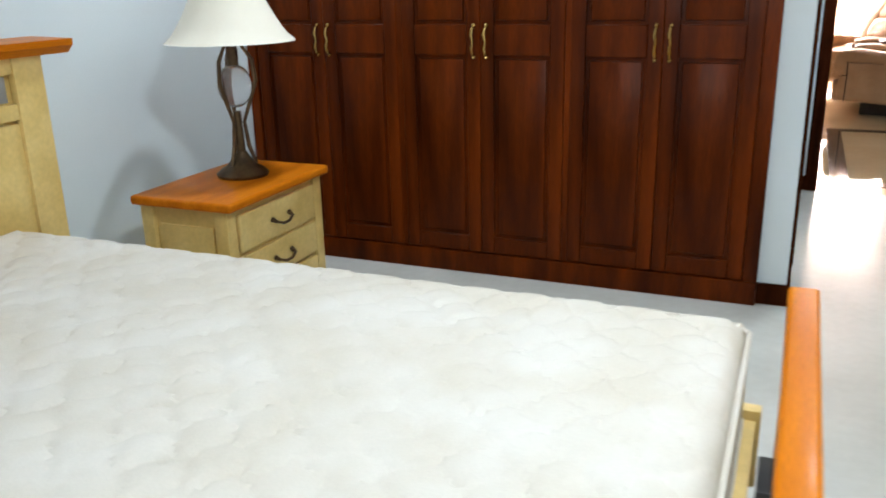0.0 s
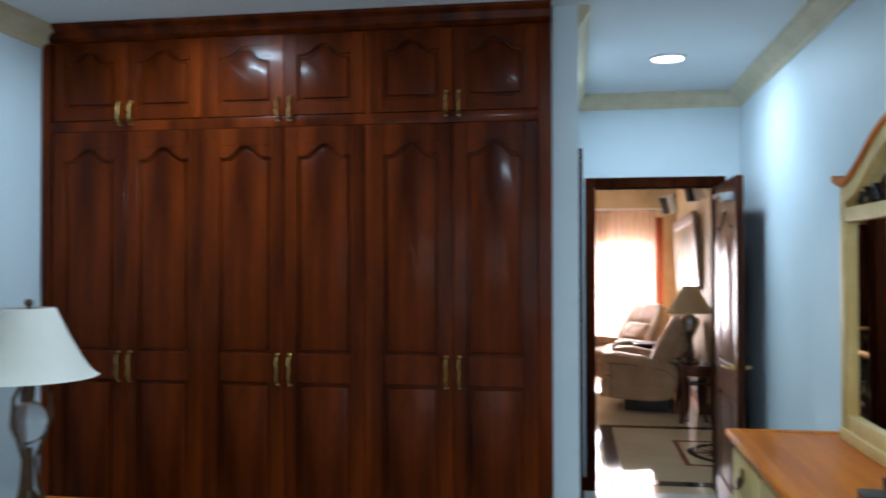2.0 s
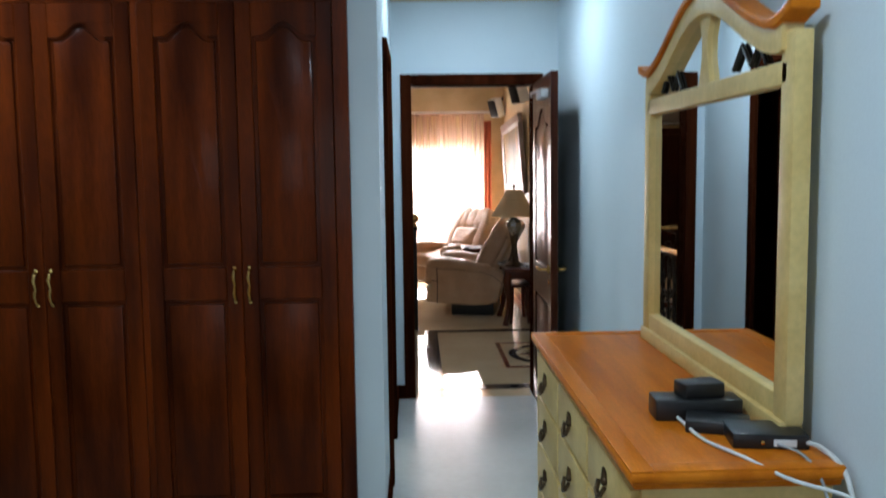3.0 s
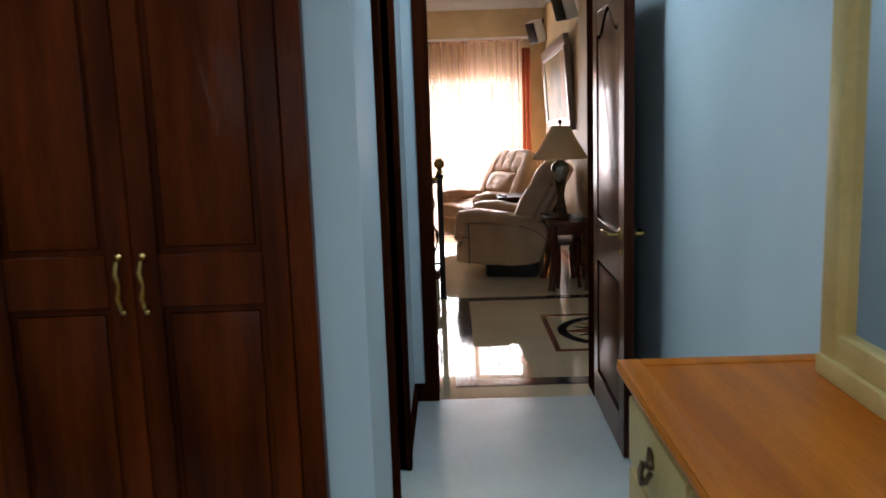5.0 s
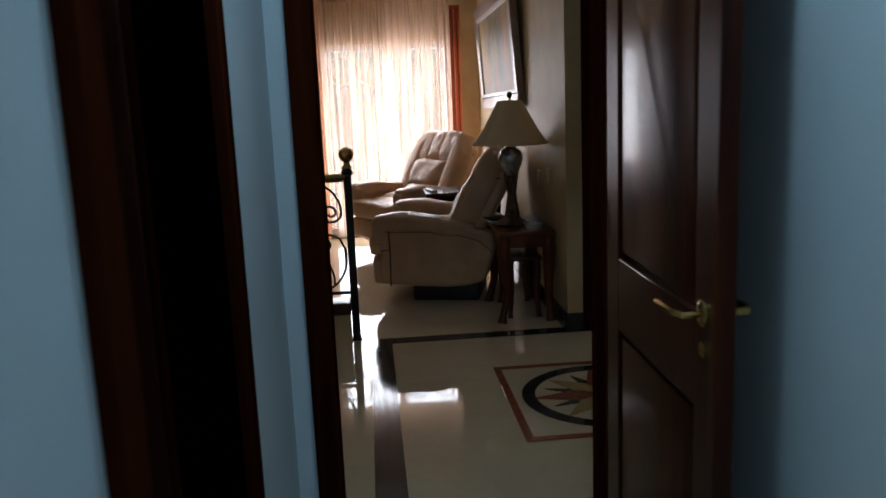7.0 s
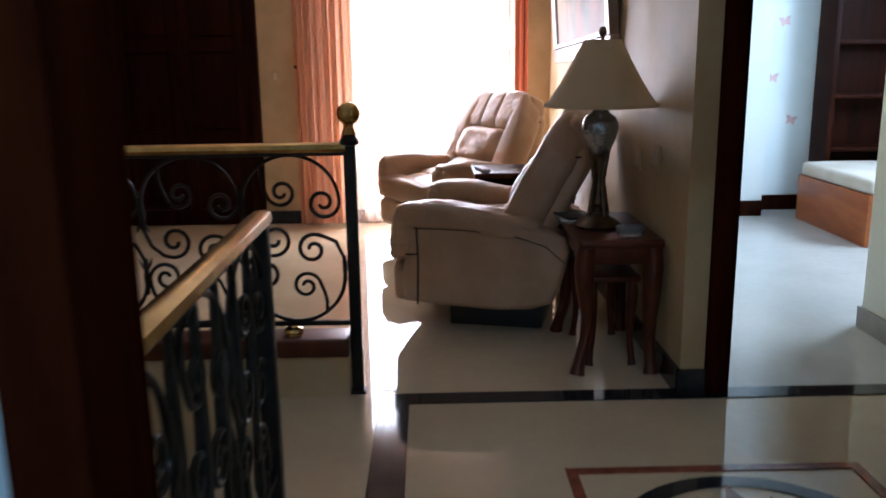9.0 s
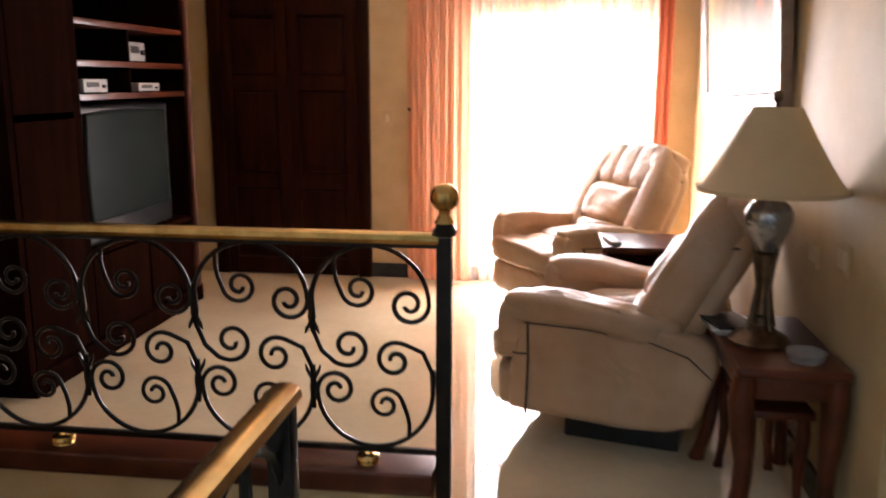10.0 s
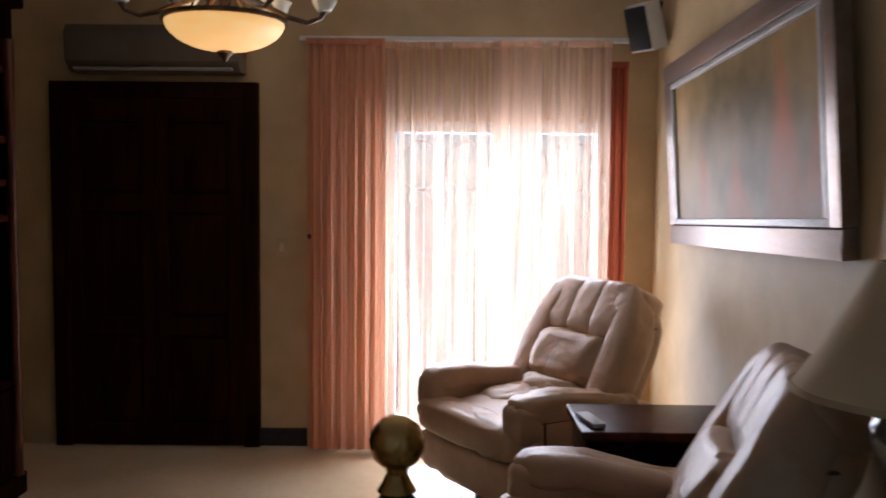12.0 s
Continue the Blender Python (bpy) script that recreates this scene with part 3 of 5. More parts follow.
# ---- wardrobe ----
wardrobe = thing("wardrobe", pose(-1.382, 3.35, 0), "wall-high mahogany built-in wardrobe with arched panel doors", "wardrobe")
bm = box(-1.213, 1.212, 0.03, 0.54, 0.1, 2.6)
part("carcass", bm, MAHOG, wardrobe)
part("plinth", box(-1.213, 1.212, 0.0, 0.3, 0, 0.10, 0.004), MAHOG, wardrobe)
bm = prism([(0.02, 2.60), (-0.012, 2.62), (-0.02, 2.65), (-0.045, 2.665), (-0.05, 2.68), (0.02, 2.68)], "x", -1.213, 1.212)
part("cornice", bm, MAHOG, wardrobe)
for x0, x1 in ((-1.213, -1.165), (1.155, 1.212)):
    part("end_stile", box(x0, x1, 0.008, 0.03, 0.1, 2.6, 0.002, 1), MAHOG, wardrobe)
for x in (-0.39, 0.39):
    part("stile", box(x - 0.014, x + 0.014, 0.012, 0.03, 0.1, 2.6, 0.002, 1), MAHOG, wardrobe)
part("rail", box(-1.165, 1.155, 0.008, 0.03, 2.172, 2.222, 0.004), MAHOG, wardrobe)


def cabinet_handle(parent, x, z0, z1):
    bm = tube([(x, 0.0, z1), (x, -0.022, z1 - 0.004), (x - 0.003, -0.03, z1 - 0.03), (x + 0.002, -0.026, (z0 + z1) / 2), (x - 0.002, -0.03, z0 + 0.03), (x, -0.022, z0 + 0.004), (x, 0, z0)],
              [0.009, 0.005, 0.0065, 0.0045, 0.0065, 0.005, 0.009], 8)
    ball(x, -0.004, z1 + 0.008, 0.009, bm, 8)
    ball(x, -0.004, z0 - 0.008, 0.009, bm, 8)
    part("handle", bm, BRASS, parent, "curved brass pull handle")


for unit in (-0.777, 0.0, 0.777):
    for side in (-1, 1):
        w = 0.374
        d = panel_leaf(wardrobe, "door", w, 2.065, [(0.075, 0.90, 0), (1.03, 1.985, 0.055)], MAHOG, 0.032, 0.062)
        d.matrix_basis = pose(unit + side * 0.188, 0.008, 0.106)
        cabinet_handle(d, -side * (w / 2 - 0.028), 0.90, 1.02)
        d = panel_leaf(wardrobe, "top_door", w, 0.372, [(0.06, 0.325, 0.05)], MAHOG, 0.032, 0.062)
        d.matrix_basis = pose(unit + side * 0.188, 0.008, 2.225)
        cabinet_handle(d, -side * (w / 2 - 0.028), -0.03 + 0.015, 0.075)


# ---- bed ----
bed = thing("bed", pose(-1.2, 0.9, 0), "cream painted double bed with pine-capped headboard and footboard", "bed")
bm = box(-1.22, -1.15, -1.0, 1.0, 0, 1.13, 0.006)
for y0, y1 in ((-0.9, -0.05), (0.05, 0.9)):
    box(-1.152, -1.135, y0, y1, 0.4, 0.93, 0.01, 2, bm)
part("headboard", bm, PAINTED, bed)
for y0, y1 in ((-0.97, -0.86), (0.86, 0.97), (-0.06, 0.06)):
    part("headboard_stile", box(-1.148, -1.12, y0 + 0.0, y1, 0.3, 1.13, 0.005), PAINTED, bed)
for z0, z1 in ((0.94, 0.99), (1.08, 1.13)):
    part("headboard_rail", box(-1.146, -1.125, -0.86, 0.86, z0, z1, 0.005), PAINTED, bed)
for y0, y1 in ((-0.84, -0.08), (0.08, 0.84)):
    part("headboard_inset", box(-1.149, -1.142, y0, y1, 0.995, 1.075, 0.002), GREYPLASTIC, bed, "grey metal inset")
part("headboard_cap", prism([(-1.24, 1.13), (-1.1, 1.13), (-1.075, 1.155), (-1.075, 1.175), (-1.25, 1.18)], "y", -1.07, 1.07, 0.006), PINE, bed, "honey pine cap")
part("headboard_knob", ball(-1.12, 0.62, 0.74, 0.02), BRONZE, bed, "dark bronze knob")
part("side_rail", box(-1.15, 1.11, -0.83, -0.79, 0.18, 0.38, 0.006), PAINTED, bed)
part("side_rail", box(-1.15, 1.11, 0.79, 0.83, 0.18, 0.38, 0.006), PAINTED, bed)
part("footboard", box(1.150, 1.184, -0.8, 0.78, 0.1, 0.655, 0.006), PAINTED, bed)
part("footboard_cap", box(1.137, 1.200, -0.83, 0.80, 0.655, 0.69, 0.01, 3), PINE, bed, "honey pine cap")
for y in (-0.76, 0.74):
    part("foot_post", box(1.144, 1.19, y - 0.04, y + 0.04, 0, 0.655, 0.006), PAINTED, bed)
part("bracket", box(1.115, 1.150, 0.02, 0.12, 0.3, 0.66, 0.005), BLACKPLASTIC, bed, "black corner bracket")
# mattress with quilting pressed into its top
bm = bmesh.new()
nx, ny = 170, 124
X0, X1, Y0, Y1, Z0, Z1 = -1.12, 1.07, -0.78, 0.78, 0.36, 0.612


def quilt(x, y):
    u, v = (x + y * 0.9 + 0.012 * math.sin(38 * (x - y))) / 0.13, (x - y * 0.9 + 0.012 * math.sin(38 * (x + y))) / 0.13
    q = min(abs(u - round(u)), abs(v - round(v)))
    lump = 0.015 * min(1.0, q / 0.16) ** 0.5
    return lump + 0.005 * noise.noise(Vector((x * 2.5, y * 2.5, 0)))


def edge_drop(x, y, r=0.07):
    d = min(x - X0, X1 - x, y - Y0, Y1 - y)
    return 0.0 if d >= r else r - math.sqrt(max(0.0, r * r - (r - d) ** 2))


grid = {}
for i in range(nx + 1):
    for j in range(ny + 1):
        u, v = i / nx, j / ny
        x = X0 + (X1 - X0) * (0.5 - 0.5 * math.cos(math.pi * u) * (0.15) - 0.85 * (0.5 - u))
        y = Y0 + (Y1 - Y0) * (0.5 - 0.5 * math.cos(math.pi * v) * (0.15) - 0.85 * (0.5 - v))
        grid[i, j] = bm.verts.new((x, y, Z1 + quilt(x, y) - edge_drop(x, y)))
for i in range(nx):
    for j in range(ny):
        bm.faces.new((grid[i, j], grid[i + 1, j], grid[i + 1, j + 1], grid[i, j + 1]))
rim = [grid[i, 0] for i in range(nx)] + [grid[nx, j] for j in range(ny)] + [grid[i, ny] for i in range(nx, 0, -1)] + [grid[0, j] for j in range(ny, 0, -1)]
foot = [bm.verts.new((v.co.x, v.co.y, Z0)) for v in rim]
for k in range(len(rim)):
    bm.faces.new((rim[k], foot[k], foot[(k + 1) % len(rim)], rim[(k + 1) % len(rim)]))
bm.faces.new(foot[::-1])
bmesh.ops.recalc_face_normals(bm, faces=bm.faces[:])
mattress = thing("mattress", pose(-1.2, 0.9, 0), "bare ivory quilted mattress lying on the bed", "mattress")
part("cover", bm, MATTRESS, mattress)
for z in (0.595, 0.385):
    loop = [(X0, Y0 + 0.05, z), (X0 + 0.05, Y0, z), (X1 - 0.05, Y0, z), (X1, Y0 + 0.05, z), (X1, Y1 - 0.05, z), (X1 - 0.05, Y1, z), (X0 + 0.05, Y1, z), (X0, Y1 - 0.05, z), (X0, Y0 + 0.05, z)]
    part("piping", tube(loop, 0.006, 6), MATTRESS, mattress)
part("slat_base", box(-1.13, 1.1, -0.78, 0.78, 0.30, 0.36), PAINTED, bed)

# ---- nightstand and its lamp ----
nightstand = thing("nightstand", pose(-2.13, 2.55, 0), "cream painted nightstand with honey pine top", "nightstand")
part("top", box(-0.225, 0.225, -0.35, 0.35, 0.55, 0.585, 0.012, 3), PINE, nightstand, "honey pine top")
part("body", box(-0.19, 0.18, -0.31, 0.31, 0.06, 0.55, 0.004), PAINTED, nightstand)
part("side_panel", box(-0.13, 0.12, -0.318, -0.308, 0.13, 0.48, 0.006), PAINTED, nightstand)
for y in (-0.3, 0.3):
    for x in (-0.17, 0.165):
        part("leg", box(x - 0.028, x + 0.028, y - 0.028, y + 0.028, 0, 0.55, 0.004), PAINTED, nightstand)
for z0, z1 in ((0.375, 0.52), (0.225, 0.36), (0.075, 0.21)):
    d = part("drawer", box(0.178, 0.2, -0.26, 0.26, z0, z1, 0.008, 3), PAINTED, nightstand)
    zc = (z0 + z1) / 2
    bm = tube([(0.2, -0.06, zc + 0.005), (0.222, -0.055, zc - 0.005), (0.228, -0.02, zc - 0.018), (0.228, 0.02, zc - 0.018), (0.222, 0.055, zc - 0.005), (0.2, 0.06, zc + 0.005)], [0.012, 0.006, 0.006, 0.006, 0.006, 0.012], 8)
    part("handle", bm, BRONZE, d, "dark bronze pull")


def shade_bm(r0, r1, z0, z1, flare, square=False, n=10):
    prof = []
    for i in range(n + 1):
        u = i / n
        prof.append((r0 + (r1 - r0) * (u ** flare), z0 + (z1 - z0) * u))
    inner = [(r - 0.004, z) for r, z in reversed(prof)]
    return lathe(prof + inner + [prof[0]], 40)


GLASS = bpy.data.materials.new("clear_crackled_glass")
GLASS.use_nodes = True
g = GLASS.node_tree.nodes["Principled BSDF"]
g.inputs["Transmission Weight"].default_value, g.inputs["Roughness"].default_value = 0.85, 0.06
g.inputs["Base Color"].default_value, g.inputs["IOR"].default_value = (0.86, 0.88, 0.9, 1), 1.45

MERCURY = bpy.data.materials.new("crackled_mercury_glass")
MERCURY.use_nodes = True
mn = MERCURY.node_tree
g = mn.nodes["Principled BSDF"]
g.inputs["Metallic"].default_value, g.inputs["Roughness"].default_value, g.inputs["Base Color"].default_value = 0.75, 0.14, (0.42, 0.44, 0.45, 1)
crk, cbp, cco = mn.nodes.new("ShaderNodeTexVoronoi"), mn.nodes.new("ShaderNodeBump"), mn.nodes.new("ShaderNodeTexCoord")
crk.feature = "DISTANCE_TO_EDGE"
crk.inputs["Scale"].default_value = 38
cbp.inputs["Strength"].default_value, cbp.inputs["Distance"].default_value = 0.5, 0.006
mn.links.new(cco.outputs["Object"], crk.inputs["Vector"])
mn.links.new(crk.outputs["Distance"], cbp.inputs["Height"])
mn.links.new(cbp.outputs["Normal"], g.inputs["Normal"])

lamp_n = thing("table_lamp", pose(-2.14, 2.62, 0.585), "bronze leaf table lamp with glass body and off-white shade", "lamp")
part("base", lathe([(0, 0), (0.10, 0), (0.105, 0.012), (0.085, 0.03), (0.06, 0.045), (0.04, 0.07), (0.022, 0.1), (0, 0.1)], 24), BRONZE, lamp_n)
part("stem", tube([(0, 0, 0.09), (0, 0, 0.26)], [0.02, 0.014], 10), BRONZE, lamp_n)
for k in range(3):
    a = 2.1 * k + 0.4
    c, s = math.cos(a), math.sin(a)
    pts = [(c * r, s * r, z) for r, z in ((0.06, 0.05), (0.035, 0.12), (0.025, 0.22), (0.055, 0.30), (0.082, 0.38), (0.075, 0.46), (0.035, 0.52), (0.01, 0.535))]
    part("arm", tube(pts, [0.007, 0.009, 0.007, 0.008, 0.009, 0.008, 0.006, 0.006], 8), BRONZE, lamp_n)
part("glass_body", ball(0, 0, 0.36, 0.068, None, 20, 1.25), GLASS, lamp_n, "clear crackled glass body")
part("socket", lathe([(0, 0.44), (0.022, 0.44), (0.024, 0.50), (0.014, 0.53), (0.008, 0.8), (0, 0.8)], 14), BRONZE, lamp_n)
part("shade", shade_bm(0.25, 0.095, 0.53, 0.795, 0.72), SHADE_WHITE, lamp_n, "off-white cloth shade")
part("finial", ball(0, 0, 0.815, 0.016), BRONZE, lamp_n)

# ---- dresser with mirror ----
dresser = thing("dresser", pose(0.765, 2.485, 0), "cream painted chest of drawers with honey pine top", "dresser")
part("top", box(-0.235, 0.235, -0.77, 0.77, 0.844, 0.872, 0.012, 3), PINE, dresser, "honey pine top")
part("top_moulding", box(-0.222, 0.23, -0.755, 0.755, 0.828, 0.845, 0.006, 2), PINE, dresser, "honey pine edge moulding")
part("top_border", box(-0.232, -0.182, -0.767, 0.767, 0.868, 0.8745, 0.002, 2), PINE, dresser)
for y0, y1 in ((-0.767, -0.718), (0.718, 0.767)):
    part("top_border", box(-0.180, 0.232, y0, y1, 0.868, 0.8745, 0.002, 2), PINE, dresser)
part("body", box(-0.195, 0.225, -0.725, 0.725, 0.08, 0.83, 0.004), PAINTED, dresser)
part("plinth", box(-0.205, 0.225, -0.735, 0.735, 0, 0.09, 0.006), PAINTED, dresser)
for y0 in (-0.735, 0.723):
    part("side_rail", box(-0.2, 0.22, y0, y0 + 0.012, 0.74, 0.83, 0.003), PAINTED, dresser)
    for x0, x1 in ((-0.2, -0.13), (0.15, 0.22)):
        part("side_stile", box(x0, x1, y0, y0 + 0.012, 0.09, 0.74, 0.003), PAINTED, dresser)
rows_z = ((0.66, 0.81), (0.48, 0.645), (0.295, 0.465), (0.105, 0.28))
for z0, z1 in rows_z:
    for c in range(3):
        y0 = -0.715 + c * 0.478
        d = part("drawer", box(-0.218, -0.19, y0 + 0.008, y0 + 0.466, z0, z1, 0.007, 2), PAINTED, dresser)
        yc, zc = y0 + 0.237, (z0 + z1) / 2
        bm = ball(-0.222, yc, zc + 0.01, 0.013, None, 10)
        tube([(-0.222, yc, zc + 0.02), (-0.226, yc, zc + 0.045)], [0.01, 0.003], 8, bm)
        tube([(-0.23, yc - 0.03, zc + 0.004), (-0.238, yc - 0.022, zc - 0.018), (-0.24, yc, zc - 0.03), (-0.238, yc + 0.022, zc - 0.018), (-0.23, yc + 0.03, zc + 0.004)], 0.0065, 8, bm)
        part("drawer_pull", bm, BRONZE, d, "dark bronze drop pull")

MIRROR = bpy.data.materials.new("mirror_silver")
MIRROR.use_nodes = True
g = MIRROR.node_tree.nodes["Principled BSDF"]
g.inputs["Metallic"].default_value, g.inputs["Roughness"].default_value, g.inputs["Base Color"].default_value = 1.0, 0.015, (0.86, 0.88, 0.88, 1)
mirror = thing("dresser_mirror", pose(0.965, 2.512, 0.872), "arched cream painted mirror frame standing on the dresser", "mirror")
HW = 0.583
part("bottom_rail", box(-0.035, 0.02, -HW - 0.03, HW + 0.03, 0, 0.045, 0.006, bm=box(-0.022, 0.02, -HW, HW, 0.045, 0.10, 0.005)), PAINTED, mirror)
for s in (-1, 1):
    part("post", box(-0.025, 0.02, s * HW - 0.035, s * HW + 0.035, 0.04, 0.95, 0.006), PAINTED, mirror)
part("middle_rail", box(-0.025, 0.02, -HW, HW, 0.83, 0.885, 0.006), PAINTED, mirror)


def crest(y):
    u = abs(y) / (HW + 0.06)
    return 0.985 + 0.185 * (0.5 + 0.5 * math.cos(math.pi * min(1, u * 1.12))) + 0.03 * max(0, u - 0.85) / 0.15


ys = [-(HW + 0.06) + (2 * HW + 0.12) * i / 36 for i in range(37)]
part("crest", prism([(y, crest(y)) for y in ys] + [(y, crest(y) - 0.026) for y in reversed(ys)], "x", -0.048, 0.02, 0.006), PINE, mirror, "pine-edged arched crest")
part("crest_face", prism([(y, crest(y) - 0.026) for y in ys[2:-2]] + [(y, crest(y) - 0.085) for y in reversed(ys[2:-2])], "x", -0.036, 0.018, 0.003), PAINTED, mirror)
part("glass", box(-0.002, 0.004, -HW + 0.03, HW - 0.03, 0.095, 0.835), MIRROR, mirror, "silvered mirror glass")
ya = [-0.535 + 1.07 * i / 30 for i in range(31)]
part("arch_glass", prism([(y, max(0.90, crest(y) - 0.08)) for y in ya] + [(0.535, 0.88), (-0.535, 0.88)], "x", -0.002, 0.004), MIRROR, mirror)
part("splat", prism([(-0.05, 0.885), (0.05, 0.885), (0.025, 0.96), (0.025, 1.02), (0.06, 1.1), (-0.06, 1.1), (-0.025, 1.02), (-0.025, 0.96)], "x", -0.018, 0.006, 0.003), PAINTED, mirror)
for y in (-0.33, 0.33):
    part("scroll_ornament", tube([(-0.008, y - 0.1, 0.89), (-0.008, y - 0.05, 0.95), (-0.008, y, 0.9), (-0.008, y + 0.06, 0.96), (-0.008, y + 0.12, 0.9)], 0.007, 6), IRON, mirror, "dark metal scroll")
part("backing", box(0.006, 0.02, -HW + 0.02, HW - 0.02, 0.09, 1.0), PAINTED, mirror)

# ---- gadgets on the dresser ----
adapter = thing("power_strip_box", pose(0.80, 2.11, 0.872, 0, 0, -3), "black plastic power box on the dresser", "electronics")
part("body", box(-0.11, 0.11, -0.045, 0.045, 0, 0.055, 0.006), BLACKPLASTIC, adapter)
plug = single("power_adapter", box(-0.055, 0.055, -0.035, 0.035, 0, 0.04, 0.008), BLACKPLASTIC, "small black power adapter on the black box", "electronics", m=pose(0.81, 2.11, 0.927, 0, 0, 10))
router = thing("router", pose(0.90, 1.90, 0.872, 0, 0, -8), "flat black internet router with cables", "electronics")
part("body", box(-0.09, 0.08, -0.06, 0.06, 0.0, 0.035, 0.006), BLACKPLASTIC, router)
part("port_panel", box(-0.0, 0.05, -0.062, -0.059, 0.008, 0.024), WHITEPLASTIC, router, "pale socket row")
part("socket", ball(-0.025, -0.062, 0.017, 0.006), BRASS, router, "yellow round socket")
modem = single("modem", box(-0.075, 0.075, -0.05, 0.05, 0, 0.03, 0.005), BLACKPLASTIC, "flat black modem beside the router", "electronics", m=pose(0.82, 2.0, 0.872, 0, 0, -20))
CABLE = mat("white_cable", (0.75, 0.75, 0.72), 0.5, fine=0.05)


def cable(points, r, material, label):
    curve = bpy.data.curves.new("cable", "CURVE")
    curve.dimensions, curve.bevel_depth, curve.bevel_resolution = "3D", r, 2
    sp = curve.splines.new("BEZIER")
    sp.bezier_points.add(len(points) - 1)
    for bp, p in zip(sp.bezier_points, points):
        bp.co, bp.handle_left_type, bp.handle_right_type = p, "AUTO", "AUTO"
    curve.materials.append(material)
    return tagged(new("cable", curve), label, "cable")


cable([(0.74, 2.06, 0.885), (0.755, 1.9, 0.878), (0.80, 1.78, 0.878), (0.86, 1.70, 0.86), (0.97, 1.60, 0.84), (1.012, 1.55, 0.8)], 0.0045, CABLE, "white power cable hanging off the dresser")
cable([(0.96, 1.85, 0.89), (0.985, 1.78, 0.886), (0.995, 1.7, 0.84), (0.985, 1.69, 0.6), (0.98, 1.68, 0.3), (0.985, 1.67, 0.012)], 0.006, CABLE, "thick white cable hanging down beside the dresser")
cable([(0.90, 1.84, 0.885), (0.93, 1.77, 0.88), (0.945, 1.705, 0.83), (0.95, 1.69, 0.5), (0.95, 1.68, 0.012)], 0.0035, GREYPLASTIC, "thin grey cable hanging off the dresser")


# ---- stair railings ----
PITCH, LOW, HIGH = 0.366, 0.288, 0.92


def spiral(cx, cz, r0, r1, a0, sweep, n=30):
    """Points of a scroll from its outer end inwards; angles in degrees, anticlockwise in x-z."""
    return [(cx + (r0 + (r1 - r0) * i / n) * math.cos(radians(a0 + sweep * i / n)), cz + (r0 + (r1 - r0) * i / n) * math.sin(radians(a0 + sweep * i / n))) for i in range(n + 1)]


def turned(points):
    """The same outline turned half round the middle of its bay."""
    return [(PITCH - x, LOW + HIGH - 0.01 - z) for x, z in points]


def bow():
    """A wide bow, curled inwards at one end, that runs up to the next bay's leaf."""
    w, e, R, h = PITCH - 0.012, 0.012, 0.060, 0.175
    left = spiral(e + R, LOW + h, R, 0.013, 180, -520)
    arc = [(e + w / 2 - (w / 2) * math.cos(math.pi * i / 20), LOW + h - h * math.sin(math.pi * i / 20)) for i in range(1, 21)]
    return list(reversed(left)) + arc + [(PITCH + 0.002, LOW + 0.21), (PITCH, LOW + 0.25)]


def inner_curl():
    """The curl that springs from the bow's rising side."""
    cx, cz, R = 0.605 * PITCH, LOW + 0.135, 0.054
    return [(0.80 * PITCH, LOW + 0.035), (0.805 * PITCH, LOW + 0.075), (0.785 * PITCH, LOW + 0.11)] + spiral(cx, cz, R, 0.012, 8, 520)


def s_scroll():
    a = [(0.0, 0.70), (0.006, 0.64), (0.028, 0.585), (0.07, 0.548)]
    return a + spiral(0.112, 0.60, 0.062, 0.013, -110, 470)


def s_scroll_low():
    a = [(PITCH, 0.44), (PITCH - 0.003, 0.53), (PITCH - 0.03, 0.59), (PITCH - 0.08, 0.612)]
    return a + spiral(PITCH - 0.115, 0.562, 0.058, 0.013, 70, 470)


def flat(points):
    return [(x, 0, z) for x, z in points]


SCROLLS = [("lower_scroll", mesh_of("lower_scroll", tube(flat(bow()), 0.0075, 6), IRON)),
           ("lower_curl", mesh_of("lower_curl", tube(flat(inner_curl()), 0.007, 6), IRON)),
           ("upper_curl", mesh_of("upper_curl", tube(flat(turned(inner_curl())), 0.007, 6), IRON)),
           ("upper_scroll", mesh_of("upper_scroll", tube(flat(turned(bow())), 0.0075, 6), IRON)),
           ("middle_scroll", mesh_of("middle_scroll", tube(flat(s_scroll()), 0.0075, 6), IRON)),
           ("middle_scroll", mesh_of("middle_scroll", tube(flat(s_scroll_low()), 0.0075, 6), IRON))]
LEAFBM = tube([(0, 0, 0.40), (0, 0, 0.47), (0, 0, 0.53)], [0.007, 0.013, 0.004], 6)
LEAFTOP = tube([(0, 0, 0.64), (0, 0, 0.69), (0, 0, 0.78)], [0.004, 0.014, 0.007], 6)
for k in (-1, 1):
    tube([(0, 0, 0.49), (k * 0.018, 0, 0.52), (k * 0.024, 0, 0.54)], [0.008, 0.006, 0.002], 5, LEAFBM)
    tube([(0, 0, 0.68), (k * 0.016, 0, 0.65), (k * 0.022, 0, 0.635)], [0.008, 0.006, 0.002], 5, LEAFTOP)
LEAVES = [mesh_of("iron_leaf", LEAFBM, IRON), mesh_of("iron_leaf", LEAFTOP, IRON)]


